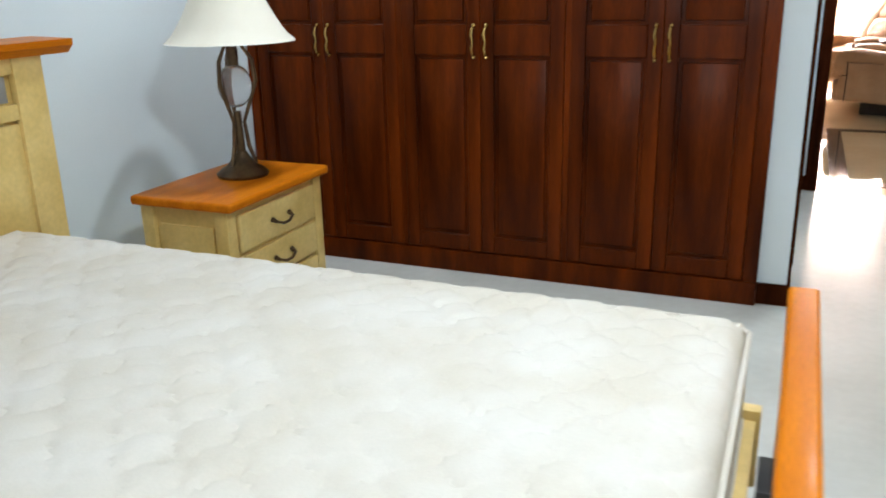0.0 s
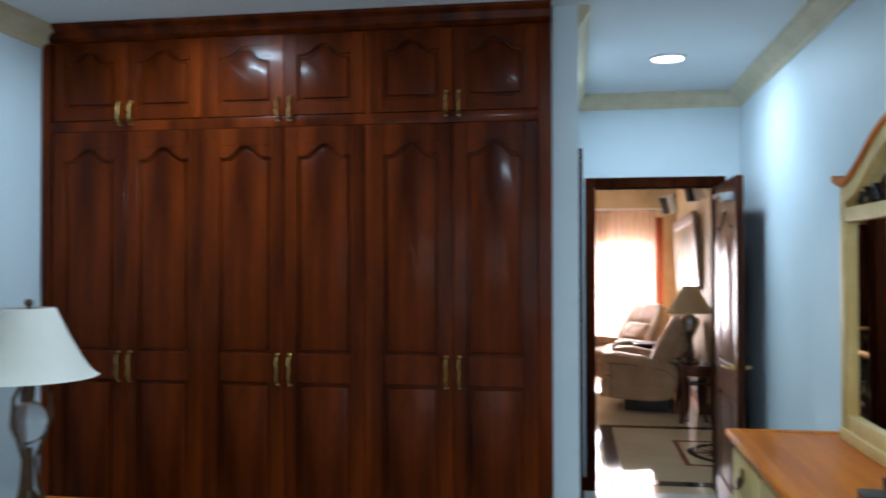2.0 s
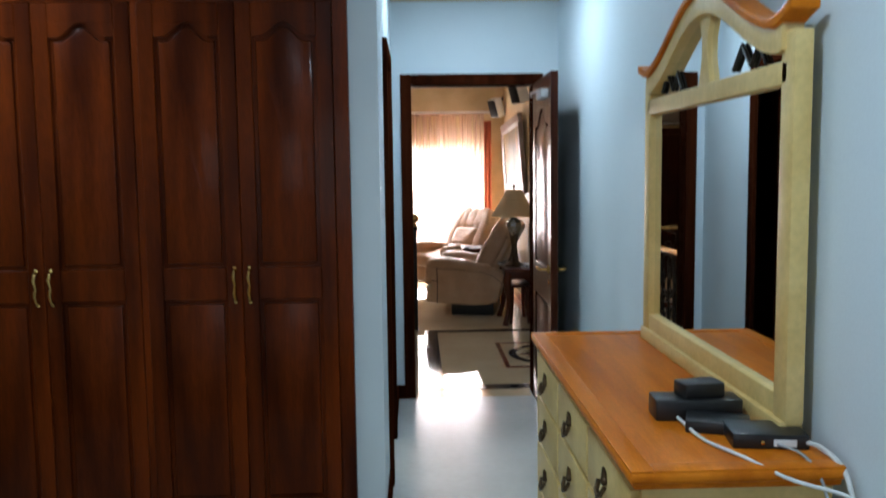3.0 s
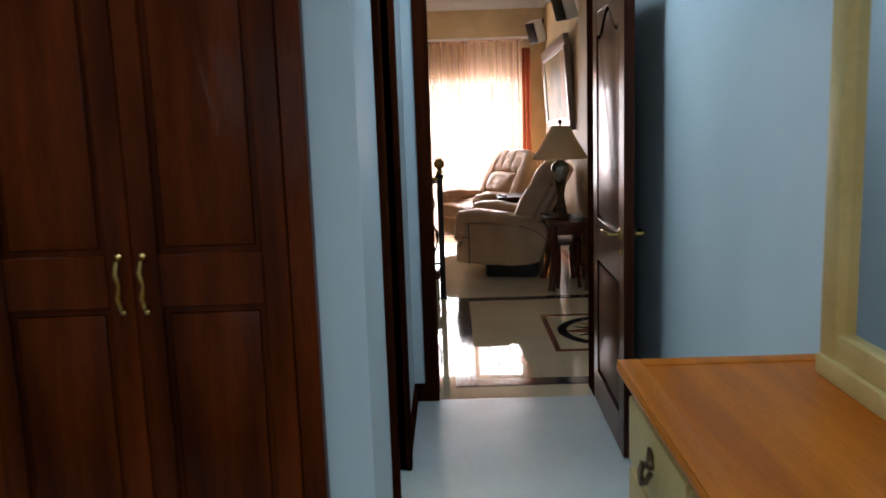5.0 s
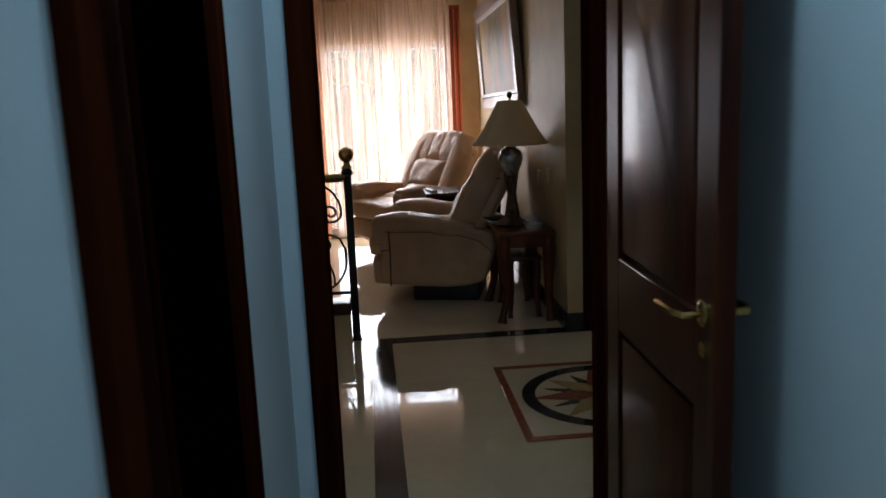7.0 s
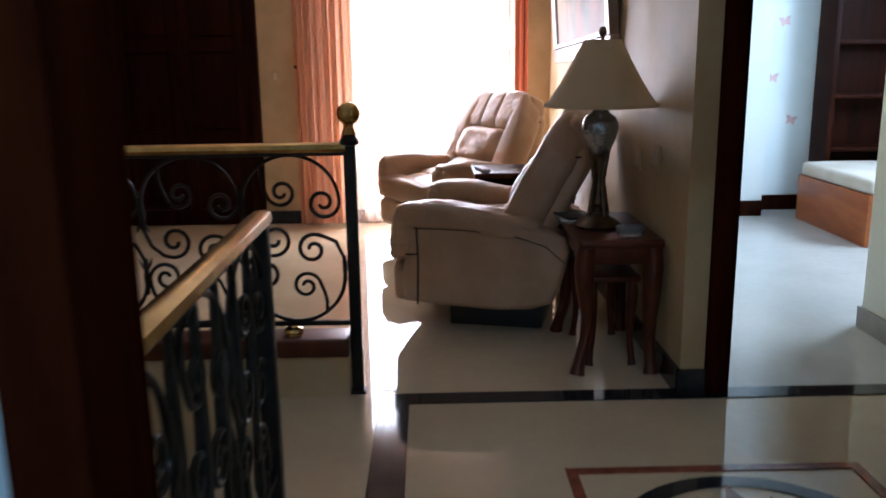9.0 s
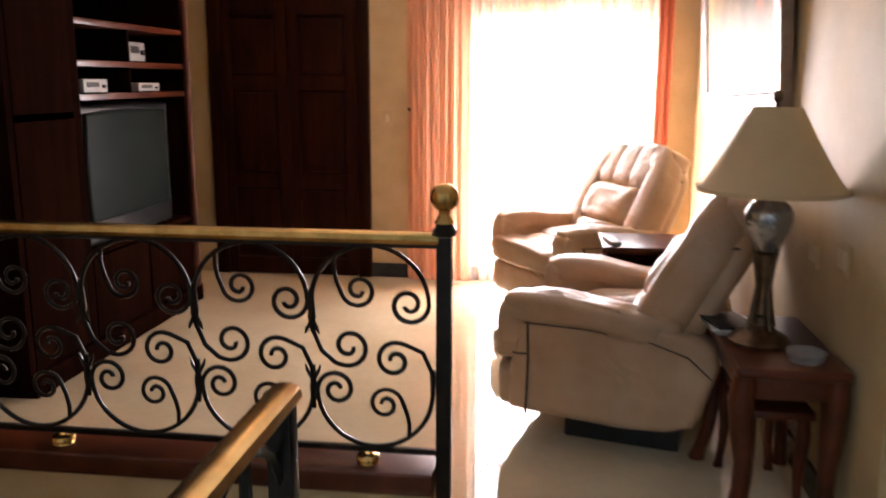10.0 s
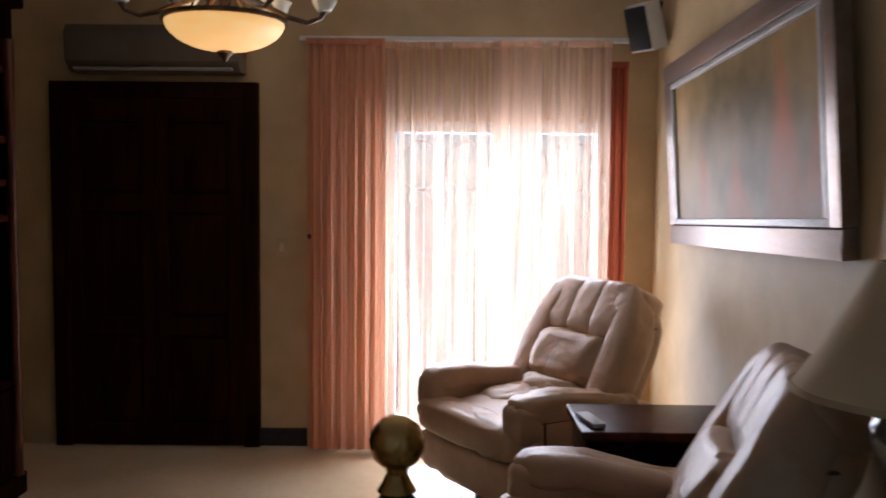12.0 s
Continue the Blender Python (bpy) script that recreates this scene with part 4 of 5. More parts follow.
def railing(name, m, length, label, feet, kerb):
    rail = thing(name, m, label, "railing")
    prof = [(-0.02, HIGH), (0.02, HIGH), (0.027, HIGH + 0.012), (0.023, HIGH + 0.027), (0.01, HIGH + 0.034), (-0.01, HIGH + 0.034), (-0.023, HIGH + 0.027), (-0.027, HIGH + 0.012)]
    part("handrail", prism(prof, "x", 0, length, 0.003), BRASS, rail, "polished brass-capped handrail")
    part("top_bar", box(0, length, -0.008, 0.008, HIGH - 0.014, HIGH - 0.002, 0.002, 1), IRON, rail)
    part("bottom_bar", box(0, length, -0.009, 0.009, LOW - 0.018, LOW, 0.002, 1), IRON, rail)
    n = int(length / PITCH)
    for i in range(n):
        for nm, data in SCROLLS:
            part(nm, data, None, rail, m=pose(length - (i + 1) * PITCH - 0.02, 0, 0))
        for data in LEAVES:
            part("iron_leaf", data, None, rail, m=pose(length - (i + 1) * PITCH - 0.02, 0, 0))
    for i in range(feet):
        x = length - 0.22 - i * 1.0
        part("ball_foot", lathe([(0, kerb), (0.034, kerb), (0.030, kerb + 0.005), (0.038, kerb + 0.014), (0.034, kerb + 0.024), (0.014, kerb + 0.030), (0.010, LOW - 0.016), (0, LOW - 0.016)], 16, x, 0), BRASS, rail, "brass ball foot")
    return rail


far_rail = railing("stair_railing", pose(-2.6, 7.87, 0), 2.66, "black wrought-iron scroll railing with brass handrail beside the stairwell", 3, 0.235)
newel = thing("newel_post", pose(0.073, 7.87, 0), "square black iron post topped by a brass ball", "post")
part("shaft", box(-0.022, 0.022, -0.022, 0.022, 0, 0.955, 0.004), IRON, newel)
part("collar", lathe([(0.022, 0.94), (0.034, 0.945), (0.036, 0.96), (0.026, 0.972), (0.022, 0.985), (0, 0.985)], 16), IRON, newel)
part("neck", lathe([(0, 0.98), (0.03, 0.982), (0.022, 0.995), (0.016, 1.008), (0.02, 1.02), (0, 1.022)], 16), BRASS, newel)
part("brass_ball", ball(0, 0, 1.055, 0.042, None, 20), BRASS, newel, "aged brass ball")
part("foot_plate", box(-0.03, 0.03, -0.03, 0.03, 0, 0.01, 0.002), IRON, newel)
kerb = thing("stair_kerb", pose(0, 7.87, 0), "cream kerb with red-brown wooden capping under the railing", "kerb")
part("capping", box(-2.6, 0.05, -0.075, 0.075, 0.165, 0.235, 0.01, 3), REDWOOD, kerb, "red-brown wooden capping")
part("kerb_wall", box(-2.6, 0.045, -0.05, 0.05, -0.12, 0.165), CREAM_WALL, kerb)

near_rail = railing("hall_railing", pose(-0.03, 5.642, 0, 0, 0, 90) @ Matrix.Diagonal((1, 1, 0.955, 1)), 1.10, "short black wrought-iron railing with brass handrail", 0, 0.2)
part("end_post", box(1.05, 1.09, -0.02, 0.02, 0, HIGH, 0.004), IRON, near_rail)
for i in range(7):
    x = 0.10 + 0.135 * i
    bm = tube([(x, 0, 0.0), (x, 0, 0.3), (x, 0, 0.34), (x, 0, 0.5), (x, 0, 0.6), (x, 0, HIGH)], [0.008, 0.008, 0.014, 0.008, 0.015, 0.008], 6)
    part("baluster", bm, IRON, near_rail)


# ---- recliners ----
def recliner(m, label):
    """An overstuffed leather recliner that faces -x, its base at z = 0."""
    r = thing("recliner", m, label, "armchair", "leather recliners")
    part("base", box(-0.20, 0.24, -0.25, 0.25, 0.0, 0.16, 0.01), BLACKPLASTIC, r, "black steel base")
    side = [(-0.385, 0.15), (-0.2, 0.135), (0.05, 0.125), (0.20, 0.135), (0.295, 0.165), (0.325, 0.22), (0.375, 0.40), (0.36, 0.47), (0.30, 0.50), (0.05, 0.53), (-0.15, 0.555), (-0.30, 0.565), (-0.36, 0.54), (-0.375, 0.48), (-0.36, 0.43), (-0.375, 0.36), (-0.395, 0.26)]
    for s in (-1, 1):
        y0, y1 = (-0.41, -0.265) if s < 0 else (0.265, 0.41)
        part("side_panel", prism(side, "y", y0, y1, 0.032, 4), LEATHER, r)
        bm = pillow(-0.43, 0.25, y0 - 0.014, y1 + 0.014, 0.485, 0.612, 0.5, 0.010)
        for v in bm.verts:
            v.co.z -= 0.13 * max(0, v.co.x + 0.20)
        part("arm_pad", bm, LEATHER, r)
        part("arm_front", pillow(-0.445, -0.30, y0 - 0.004, y1 + 0.004, 0.40, 0.575, 0.55, 0.006), LEATHER, r)
        out = y0 - 0.002 if s < 0 else y1 + 0.002
        part("piping", tube([(-0.315, out, 0.14), (-0.31, out, 0.36), (-0.315, out, 0.50)], 0.0055, 6), PIPING, r)
        part("piping", tube([(-0.315, out, 0.375), (-0.35, out, 0.372), (-0.372, out * 0.97, 0.37)], 0.0045, 6), PIPING, r)
        part("piping", tube([(-0.33, out, 0.495), (-0.1, out, 0.492), (0.12, out, 0.475), (0.27, out, 0.43), (0.352, out, 0.36)], 0.003, 6), PIPING, r)
    part("seat", pillow(-0.40, 0.24, -0.285, 0.285, 0.29, 0.485, 0.5, 0.012), LEATHER, r)
    for y0, y1 in ((-0.27, 0.01), (-0.01, 0.27)):
        part("seat_tuft", pillow(-0.22, 0.20, y0, y1, 0.40, 0.515, 0.7, 0.010), LEATHER, r)
    part("front_roll", pillow(-0.485, -0.29, -0.395, 0.395, 0.315, 0.475, 0.5, 0.010), LEATHER, r)
    part("footrest", pillow(-0.455, -0.31, -0.405, 0.405, 0.125, 0.335, 0.45, 0.008), LEATHER, r)
    # the back leans away from the seat; built upright and tilted
    tilt = pose(0.085, 0, 0.405, 0, 28, 0)
    shell = [(-0.30, -0.20), (0.30, -0.20), (0.345, 0.0), (0.345, 0.40), (0.325, 0.52), (0.27, 0.60), (0.18, 0.635), (-0.18, 0.635), (-0.27, 0.60), (-0.325, 0.52), (-0.345, 0.40), (-0.345, 0.0)]
    part("back_shell", prism(shell, "x", 0.02, 0.155, 0.04, 4), LEATHER, r, m=tilt)
    for s in (-1, 1):
        bm = pillow(-0.095, 0.10, -0.085, 0.085, -0.06, 0.665, 0.5, 0.008)
        for v in bm.verts:
            v.co.y = s * (0.282 - 0.06 * max(0, v.co.z - 0.42) / 0.2) + v.co.y
        part("back_bolster", bm, LEATHER, r, m=tilt)
        part("piping", tube([(0.03, s * 0.348, -0.04), (0.03, s * 0.35, 0.3), (0.035, s * 0.347, 0.44), (0.055, s * 0.335, 0.49), (0.085, s * 0.325, 0.51), (0.105, s * 0.318, 0.515)], 0.006, 6), PIPING, r, m=tilt)
    for k in range(3):
        y0 = -0.255 + 0.155 * k
        part("head_channel", pillow(-0.088, 0.13, y0 - 0.018, y0 + 0.218, 0.37, 0.675, 0.5, 0.005), LEATHER, r, m=tilt)
    part("head_roll", pillow(-0.070, 0.168, -0.315, 0.315, 0.50, 0.685, 0.6, 0.008), LEATHER, r, m=tilt)
    part("back_pillow", pillow(-0.125, 0.1, -0.25, 0.25, 0.12, 0.395, 0.6, 0.012), LEATHER, r, m=tilt)
    part("back_pillow", pillow(-0.115, 0.1, -0.25, 0.25, -0.05, 0.155, 0.6, 0.012), LEATHER, r, m=tilt)
    return r


chair = recliner(pose(0.70, 8.885, 0, 0, 0, -14), "tan leather recliner beside the end table")
chair_two = copy_thing(chair, pose(0.585, 10.52, 0, 0, 0, 33))
tagged(chair_two, "tan leather recliner in front of the window")

# ---- console between the recliners ----
console = thing("side_console", pose(0.91, 9.67, 0), "dark wooden side table with a glossy top", "side table")
part("top", box(-0.30, 0.30, -0.20, 0.20, 0.583, 0.615, 0.008, 3), VARNISH, console)
part("apron", box(-0.27, 0.27, -0.17, 0.17, 0.45, 0.583, 0.004), EBONY, console)
part("drawer", box(-0.283, -0.268, -0.14, 0.14, 0.47, 0.57, 0.004), VARNISH, console)
for x in (-0.24, 0.24):
    for y in (-0.14, 0.14):
        part("leg", box(x - 0.025, x + 0.025, y - 0.025, y + 0.025, 0, 0.45, 0.004), EBONY, console)
remote = single("remote_control", box(-0.025, 0.025, -0.085, 0.085, 0, 0.018, 0.005), GREYPLASTIC, "silver remote control on the side table", "remote control", m=pose(0.66, 9.60, 0.615, 0, 0, 12))


# ---- end table nest and its lamp ----
def leg_curve(x, y, sx, sy, h, r):
    return tube([(x + sx * 0.030, y + sy * 0.016, 0), (x + sx * 0.022, y + sy * 0.008, h * 0.08), (x - sx * 0.004, y - sy * 0.004, h * 0.28), (x - sx * 0.012, y - sy * 0.004, h * 0.45), (x + sx * 0.002, y, h * 0.68), (x + sx * 0.01, y, h * 0.84), (x, y, h)], [r * 0.95, r * 0.7, r * 0.72, r * 0.85, r * 1.12, r * 1.2, r * 1.0], 10)


table = thing("end_table", pose(1.095, 8.28, 0), "dark red wooden end table with curved legs", "end table", "nest of tables")
part("top", box(-0.165, 0.165, -0.31, 0.31, 0.52, 0.552, 0.012, 3), REDWOOD, table)
part("apron", box(-0.14, 0.14, -0.28, 0.28, 0.45, 0.52, 0.004), REDWOOD, table)
for sx in (-1, 1):
    for sy in (-1, 1):
        part("leg", leg_curve(sx * 0.13, sy * 0.265, sx if sx < 0 else 0.2, sy, 0.52, 0.034), REDWOOD, table)
small = thing("nesting_table", pose(1.09, 8.30, 0), "smaller dark wooden table pushed under the end table", "end table", "nest of tables")
part("top", box(-0.10, 0.11, -0.22, 0.22, 0.355, 0.38, 0.008), REDWOOD, small)
for sx in (-1, 1):
    for sy in (-1, 1):
        part("leg", leg_curve(sx * 0.08, sy * 0.19, 0.3 * sx, 0.5 * sy, 0.36, 0.02), REDWOOD, small)
single("glass_ashtray", lathe([(0, 0), (0.05, 0), (0.06, 0.03), (0.055, 0.03), (0.045, 0.008), (0, 0.008)], 20), GLASS, "clear glass bowl on the end table", "bowl", m=pose(1.15, 8.08, 0.552))

for i, (mx, my, rz) in enumerate(((0.985, 8.42, 8), (0.99, 8.425, -4), (0.985, 8.43, 14))):
    single("magazine", box(-0.07, 0.07, -0.10, 0.10, 0, 0.007, 0.002), (GREYPLASTIC, WHITEPLASTIC, BLACKPLASTIC)[i], "glossy magazine lying on the end table", "magazine", "magazines on the end table", m=pose(mx, my, 0.552 + 0.0075 * i, 0, 0, rz))
lamp_h = thing("table_lamp", pose(1.052, 8.25, 0.552), "bronze table lamp with crackled silver glass urn and tan shade", "lamp")
part("base", lathe([(0, 0), (0.095, 0), (0.1, 0.012), (0.08, 0.03), (0.05, 0.045), (0.036, 0.065), (0, 0.065)], 24), BRONZE, lamp_h)
part("stem", lathe([(0, 0.06), (0.030, 0.06), (0.022, 0.085), (0.030, 0.10), (0.021, 0.13), (0.019, 0.20), (0.026, 0.255), (0.034, 0.275), (0.030, 0.29), (0.038, 0.305), (0, 0.31)], 16), BRONZE, lamp_h)
for k in range(4):
    a = math.pi * k / 2 + 0.4
    c, s = math.cos(a), math.sin(a)
    part("leaf_rib", tube([(c * q, s * q, z) for q, z in ((0.05, 0.05), (0.034, 0.11), (0.024, 0.19), (0.034, 0.27), (0.052, 0.325))], [0.006, 0.009, 0.006, 0.009, 0.003], 6), BRONZE, lamp_h)
part("glass_urn", lathe([(0, 0.30), (0.032, 0.302), (0.046, 0.325), (0.064, 0.365), (0.074, 0.40), (0.073, 0.428), (0.06, 0.452), (0.036, 0.468), (0.03, 0.478), (0.038, 0.484), (0, 0.486)], 28), MERCURY, lamp_h, "crackled silvered glass urn")
part("socket", lathe([(0, 0.482), (0.024, 0.482), (0.027, 0.52), (0.018, 0.545), (0.007, 0.75), (0, 0.75)], 14), BRONZE, lamp_h)
part("shade", shade_bm(0.226, 0.074, 0.497, 0.752, 0.86), SHADE_TAN, lamp_h, "tan cloth shade")
part("shade_trim", lathe([(0.222, 0.492), (0.229, 0.492), (0.227, 0.506), (0.222, 0.506), (0.222, 0.492)], 40), SHADE_TAN, lamp_h)
part("finial", lathe([(0, 0.75), (0.008, 0.752), (0.007, 0.765), (0.016, 0.775), (0.017, 0.79), (0.01, 0.802), (0, 0.804)], 12), BRONZE, lamp_h)

# ---- painting, speakers, sockets ----
ART = bpy.data.materials.new("oil_painting")
ART.use_nodes = True
an = ART.node_tree
ab = an.nodes["Principled BSDF"]
ab.inputs["Roughness"].default_value = 0.45
ab.inputs["Specular IOR Level"].default_value = 0.06
aco = an.nodes.new("ShaderNodeTexCoord")
anz = an.nodes.new("ShaderNodeTexNoise")
anz.inputs["Scale"].default_value, anz.inputs["Detail"].default_value = 2.4, 6
arp = an.nodes.new("ShaderNodeValToRGB")
arp.color_ramp.elements[0].color, arp.color_ramp.elements[1].color = (0.17, 0.12, 0.045, 1), (0.44, 0.29, 0.13, 1)
arp.color_ramp.elements[0].position, arp.color_ramp.elements[1].position = 0.35, 0.65
an.links.new(aco.outputs["Object"], anz.inputs["Vector"])
an.links.new(anz.outputs["Fac"], arp.inputs["Fac"])
amx = an.nodes.new("ShaderNodeMix")
amx.data_type = "RGBA"
amx.inputs["B"].default_value = (0.50, 0.17, 0.06, 1)
an.links.new(arp.outputs["Color"], amx.inputs["A"])
axy = an.nodes.new("ShaderNodeSeparateXYZ")
an.links.new(aco.outputs["Object"], axy.inputs["Vector"])


def sum_node(op, a, b, clamp=False):
    q = an.nodes.new("ShaderNodeMath")
    q.operation, q.use_clamp = op, clamp
    for k, v in enumerate((a, b)):
        if v is None:
            continue
        if isinstance(v, (int, float)):
            q.inputs[k].default_value = v
        else:
            an.links.new(v, q.inputs[k])
    return q.outputs["Value"]


# soft orange sails: apex along the canvas, apex height, slope, inner gap
whole = None
for y_, z_, slope, lean in ((-0.46, 0.80, 0.34, 0.05), (0.39, 0.56, 0.30, 0.0), (-0.76, 0.52, 0.5, -0.25), (0.0, 0.42, 0.7, 0.1)):
    drop = sum_node("SUBTRACT", z_, axy.outputs["Z"])
    off = sum_node("ABSOLUTE", sum_node("ADD", sum_node("SUBTRACT", axy.outputs["Y"], y_), sum_node("MULTIPLY", drop, lean)), None)
    edge = sum_node("MULTIPLY", sum_node("SUBTRACT", sum_node("MULTIPLY", drop, slope), off), 9.0, True)
    whole = edge if whole is None else sum_node("MAXIMUM", whole, edge)
an.links.new(sum_node("MULTIPLY", sum_node("MULTIPLY", whole, anz.outputs["Fac"]), 2.1, True), amx.inputs["Factor"])
# the canvas turns paler towards its lower edge, broken up by the noise
asz = an.nodes.new("ShaderNodeSeparateXYZ")
apale = an.nodes.new("ShaderNodeMapRange")
apale.inputs["From Min"].default_value, apale.inputs["From Max"].default_value = 0.45, 0.15
aml = an.nodes.new("ShaderNodeMath")
aml.operation, aml.use_clamp = "MULTIPLY", True
amw = an.nodes.new("ShaderNodeMix")
amw.data_type = "RGBA"
amw.inputs["B"].default_value = (0.62, 0.58, 0.5, 1)
an.links.new(aco.outputs["Object"], asz.inputs["Vector"])
an.links.new(asz.outputs["Z"], apale.inputs["Value"])
an.links.new(apale.outputs["Result"], aml.inputs[0])
an.links.new(anz.outputs["Fac"], aml.inputs[1])
an.links.new(aml.outputs["Value"], amw.inputs["Factor"])
an.links.new(amx.outputs["Result"], amw.inputs["A"])
an.links.new(amw.outputs["Result"], ab.inputs["Base Color"])
painting = thing("framed_painting", pose(1.279, 9.845, 1.225, -1.8, 0, 0) @ pose(0, 0, 0, 0, -3.5, 0), "large oil painting in a brown frame with silver liner", "painting")
PW, PH = 0.90, 0.845
part("canvas", box(-0.03, -0.004, -PW + 0.1, PW - 0.1, 0.1, PH - 0.1), ART, painting)
MOULDING = [(0, 0), (-0.05, 0), (-0.052, 0.03), (-0.045, 0.085), (-0.034, 0.092), (0, 0.092)]
for n_, flip in (("frame_bottom", 0), ("frame_top", 1)):
    part(n_, prism([(x, PH - z if flip else z) for x, z in MOULDING], "y", -PW, PW, 0.003), FRAMEWOOD, painting)
for s in (-1, 1):
    part("frame_side", prism([(x, s * (PW - z)) for x, z in MOULDING], "z", 0.092, PH - 0.092, 0.003), FRAMEWOOD, painting)
for b_ in ((-PW + 0.092, PW - 0.092, 0.092, 0.118), (-PW + 0.092, PW - 0.092, PH - 0.118, PH - 0.092), (-PW + 0.092, -PW + 0.118, 0.118, PH - 0.118), (PW - 0.118, PW - 0.092, 0.118, PH - 0.118)):
    part("liner", box(-0.046, -0.002, *b_, 0.006), SILVER, painting, "silver liner")


def speaker(m, label):
    s = thing("wall_speaker", m, label, "speaker", "wall speakers")
    part("cabinet", prism([(-0.075, -0.12), (0.075, -0.12), (0.06, 0.12), (-0.06, 0.12)], "y", -0.07, 0.06, 0.012), WHITEPLASTIC, s)
    part("grille", box(-0.065, 0.065, -0.085, -0.068, -0.11, 0.11, 0.008), BLACKPLASTIC, s, "black grille")
    part("bracket", tube([(0, 0.06, 0.02), (0, 0.12, 0.06), (0, 0.15, 0.1)], 0.012, 8), BLACKPLASTIC, s)
    return s


sp = speaker(pose(1.165, 11.08, 2.30, 18, 0, -52), "white wall speaker with black grille near the ceiling")
copy_thing(sp, pose(1.165, 8.72, 2.30, 18, 0, -60))
socket = thing("wall_socket", pose(1.28, 8.52, 0.80), "cream double wall socket plate", "wall socket")
part("plate", box(-0.008, 0, -0.055, 0.055, -0.05, 0.05, 0.003), CREAM_WALL, socket)
part("rocker", box(-0.011, -0.007, -0.038, -0.008, -0.03, 0.03, 0.002), CROWN, socket)
part("rocker", box(-0.011, -0.007, 0.008, 0.038, -0.03, 0.03, 0.002), CROWN, socket)

copy_thing(socket, pose(1.28, 8.22, 0.84))
switch = thing("light_switch", pose(-0.78, 11.3, 1.12), "cream light switch plate beside the dark door", "light switch")
part("plate", box(-0.035, 0.035, -0.008, 0, -0.055, 0.055, 0.003), CREAM_WALL, switch)
part("rocker", box(-0.012, 0.012, -0.013, -0.007, -0.025, 0.025, 0.002), CROWN, switch)

# ---- window, curtains ----
window_1 = thing("window_1", pose(0.41, 11.36, 0), "tall sliding window behind sheer curtains", "window")
window_1["kind"] = "structure"
for x0, x1 in ((-0.61, -0.56), (0.55, 0.61), (-0.03, 0.03)):
    part("window_frame", box(x0, x1, -0.03, 0.03, 0.0, 1.82, 0.004), WHITEPLASTIC, window_1)
for z0, z1 in ((0.0, 0.06), (1.76, 1.82)):
    part("window_frame", box(-0.56, 0.55, -0.028, 0.028, z0, z1, 0.004), WHITEPLASTIC, window_1)
for k in range(10):
    x = -0.52 + k * 0.115
    if abs(x) > 0.04:
        part("grille_bar", tube([(x, 0.04, 0.06), (x, 0.04, 1.76)], 0.004, 6), IRON, window_1, "thin security bar")
for x in (-0.43, -0.165, 0.165, 0.43):
    part("grille_scroll", tube([(x + 0.115 * math.cos(0.35 * q), 0.04, 1.58 + 0.14 * math.sin(0.35 * q)) for q in range(19)], 0.009, 6), IRON, window_1)
    part("grille_scroll", tube([(x + 0.06 * math.cos(0.4 * q), 0.04, 1.40 + 0.05 * math.sin(0.4 * q)) for q in range(12)], 0.008, 6), IRON, window_1)


def sheer(name, colour, trans, opacity):
    m = bpy.data.materials.new(name)
    m.use_nodes = True
    nt = m.node_tree
    b = nt.nodes["Principled BSDF"]
    b.inputs["Base Color"].default_value, b.inputs["Roughness"].default_value = (*colour, 1), 0.8
    tl = nt.nodes.new("ShaderNodeBsdfTranslucent")
    tl.inputs["Color"].default_value = (*colour, 1)
    tp = nt.nodes.new("ShaderNodeBsdfTransparent")
    m1, m2 = nt.nodes.new("ShaderNodeMixShader"), nt.nodes.new("ShaderNodeMixShader")
    m1.inputs["Fac"].default_value = trans
    nt.links.new(b.outputs[0], m1.inputs[1])
    nt.links.new(tl.outputs[0], m1.inputs[2])
    nz, co, mp, mr = nt.nodes.new("ShaderNodeTexNoise"), nt.nodes.new("ShaderNodeTexCoord"), nt.nodes.new("ShaderNodeMapping"), nt.nodes.new("ShaderNodeMapRange")
    mp.inputs["Scale"].default_value = (17, 17, 0.45)
    nz.inputs["Scale"].default_value = 1.5
    mr.inputs["From Min"].default_value, mr.inputs["From Max"].default_value = 0.4, 0.58
    mr.inputs["To Min"].default_value, mr.inputs["To Max"].default_value = max(0, opacity - 0.13), min(1, opacity + 0.13)
    nt.links.new(co.outputs["Object"], mp.inputs["Vector"])
    nt.links.new(mp.outputs["Vector"], nz.inputs["Vector"])
    nt.links.new(nz.outputs["Fac"], mr.inputs["Value"])
    nt.links.new(mr.outputs["Result"], m2.inputs["Fac"])
    nt.links.new(tp.outputs[0], m2.inputs[1])
    nt.links.new(m1.outputs[0], m2.inputs[2])
    nt.links.new(m2.outputs[0], nt.nodes["Material Output"].inputs["Surface"])
    return m


SHEER = sheer("peach_sheer_voile", (0.88, 0.60, 0.44), 0.72, 0.36)
DRAPE = sheer("peach_drape_cloth", (0.74, 0.39, 0.23), 0.45, 0.97)
REDDRAPE = sheer("rust_drape_cloth", (0.34, 0.075, 0.03), 0.35, 0.99)


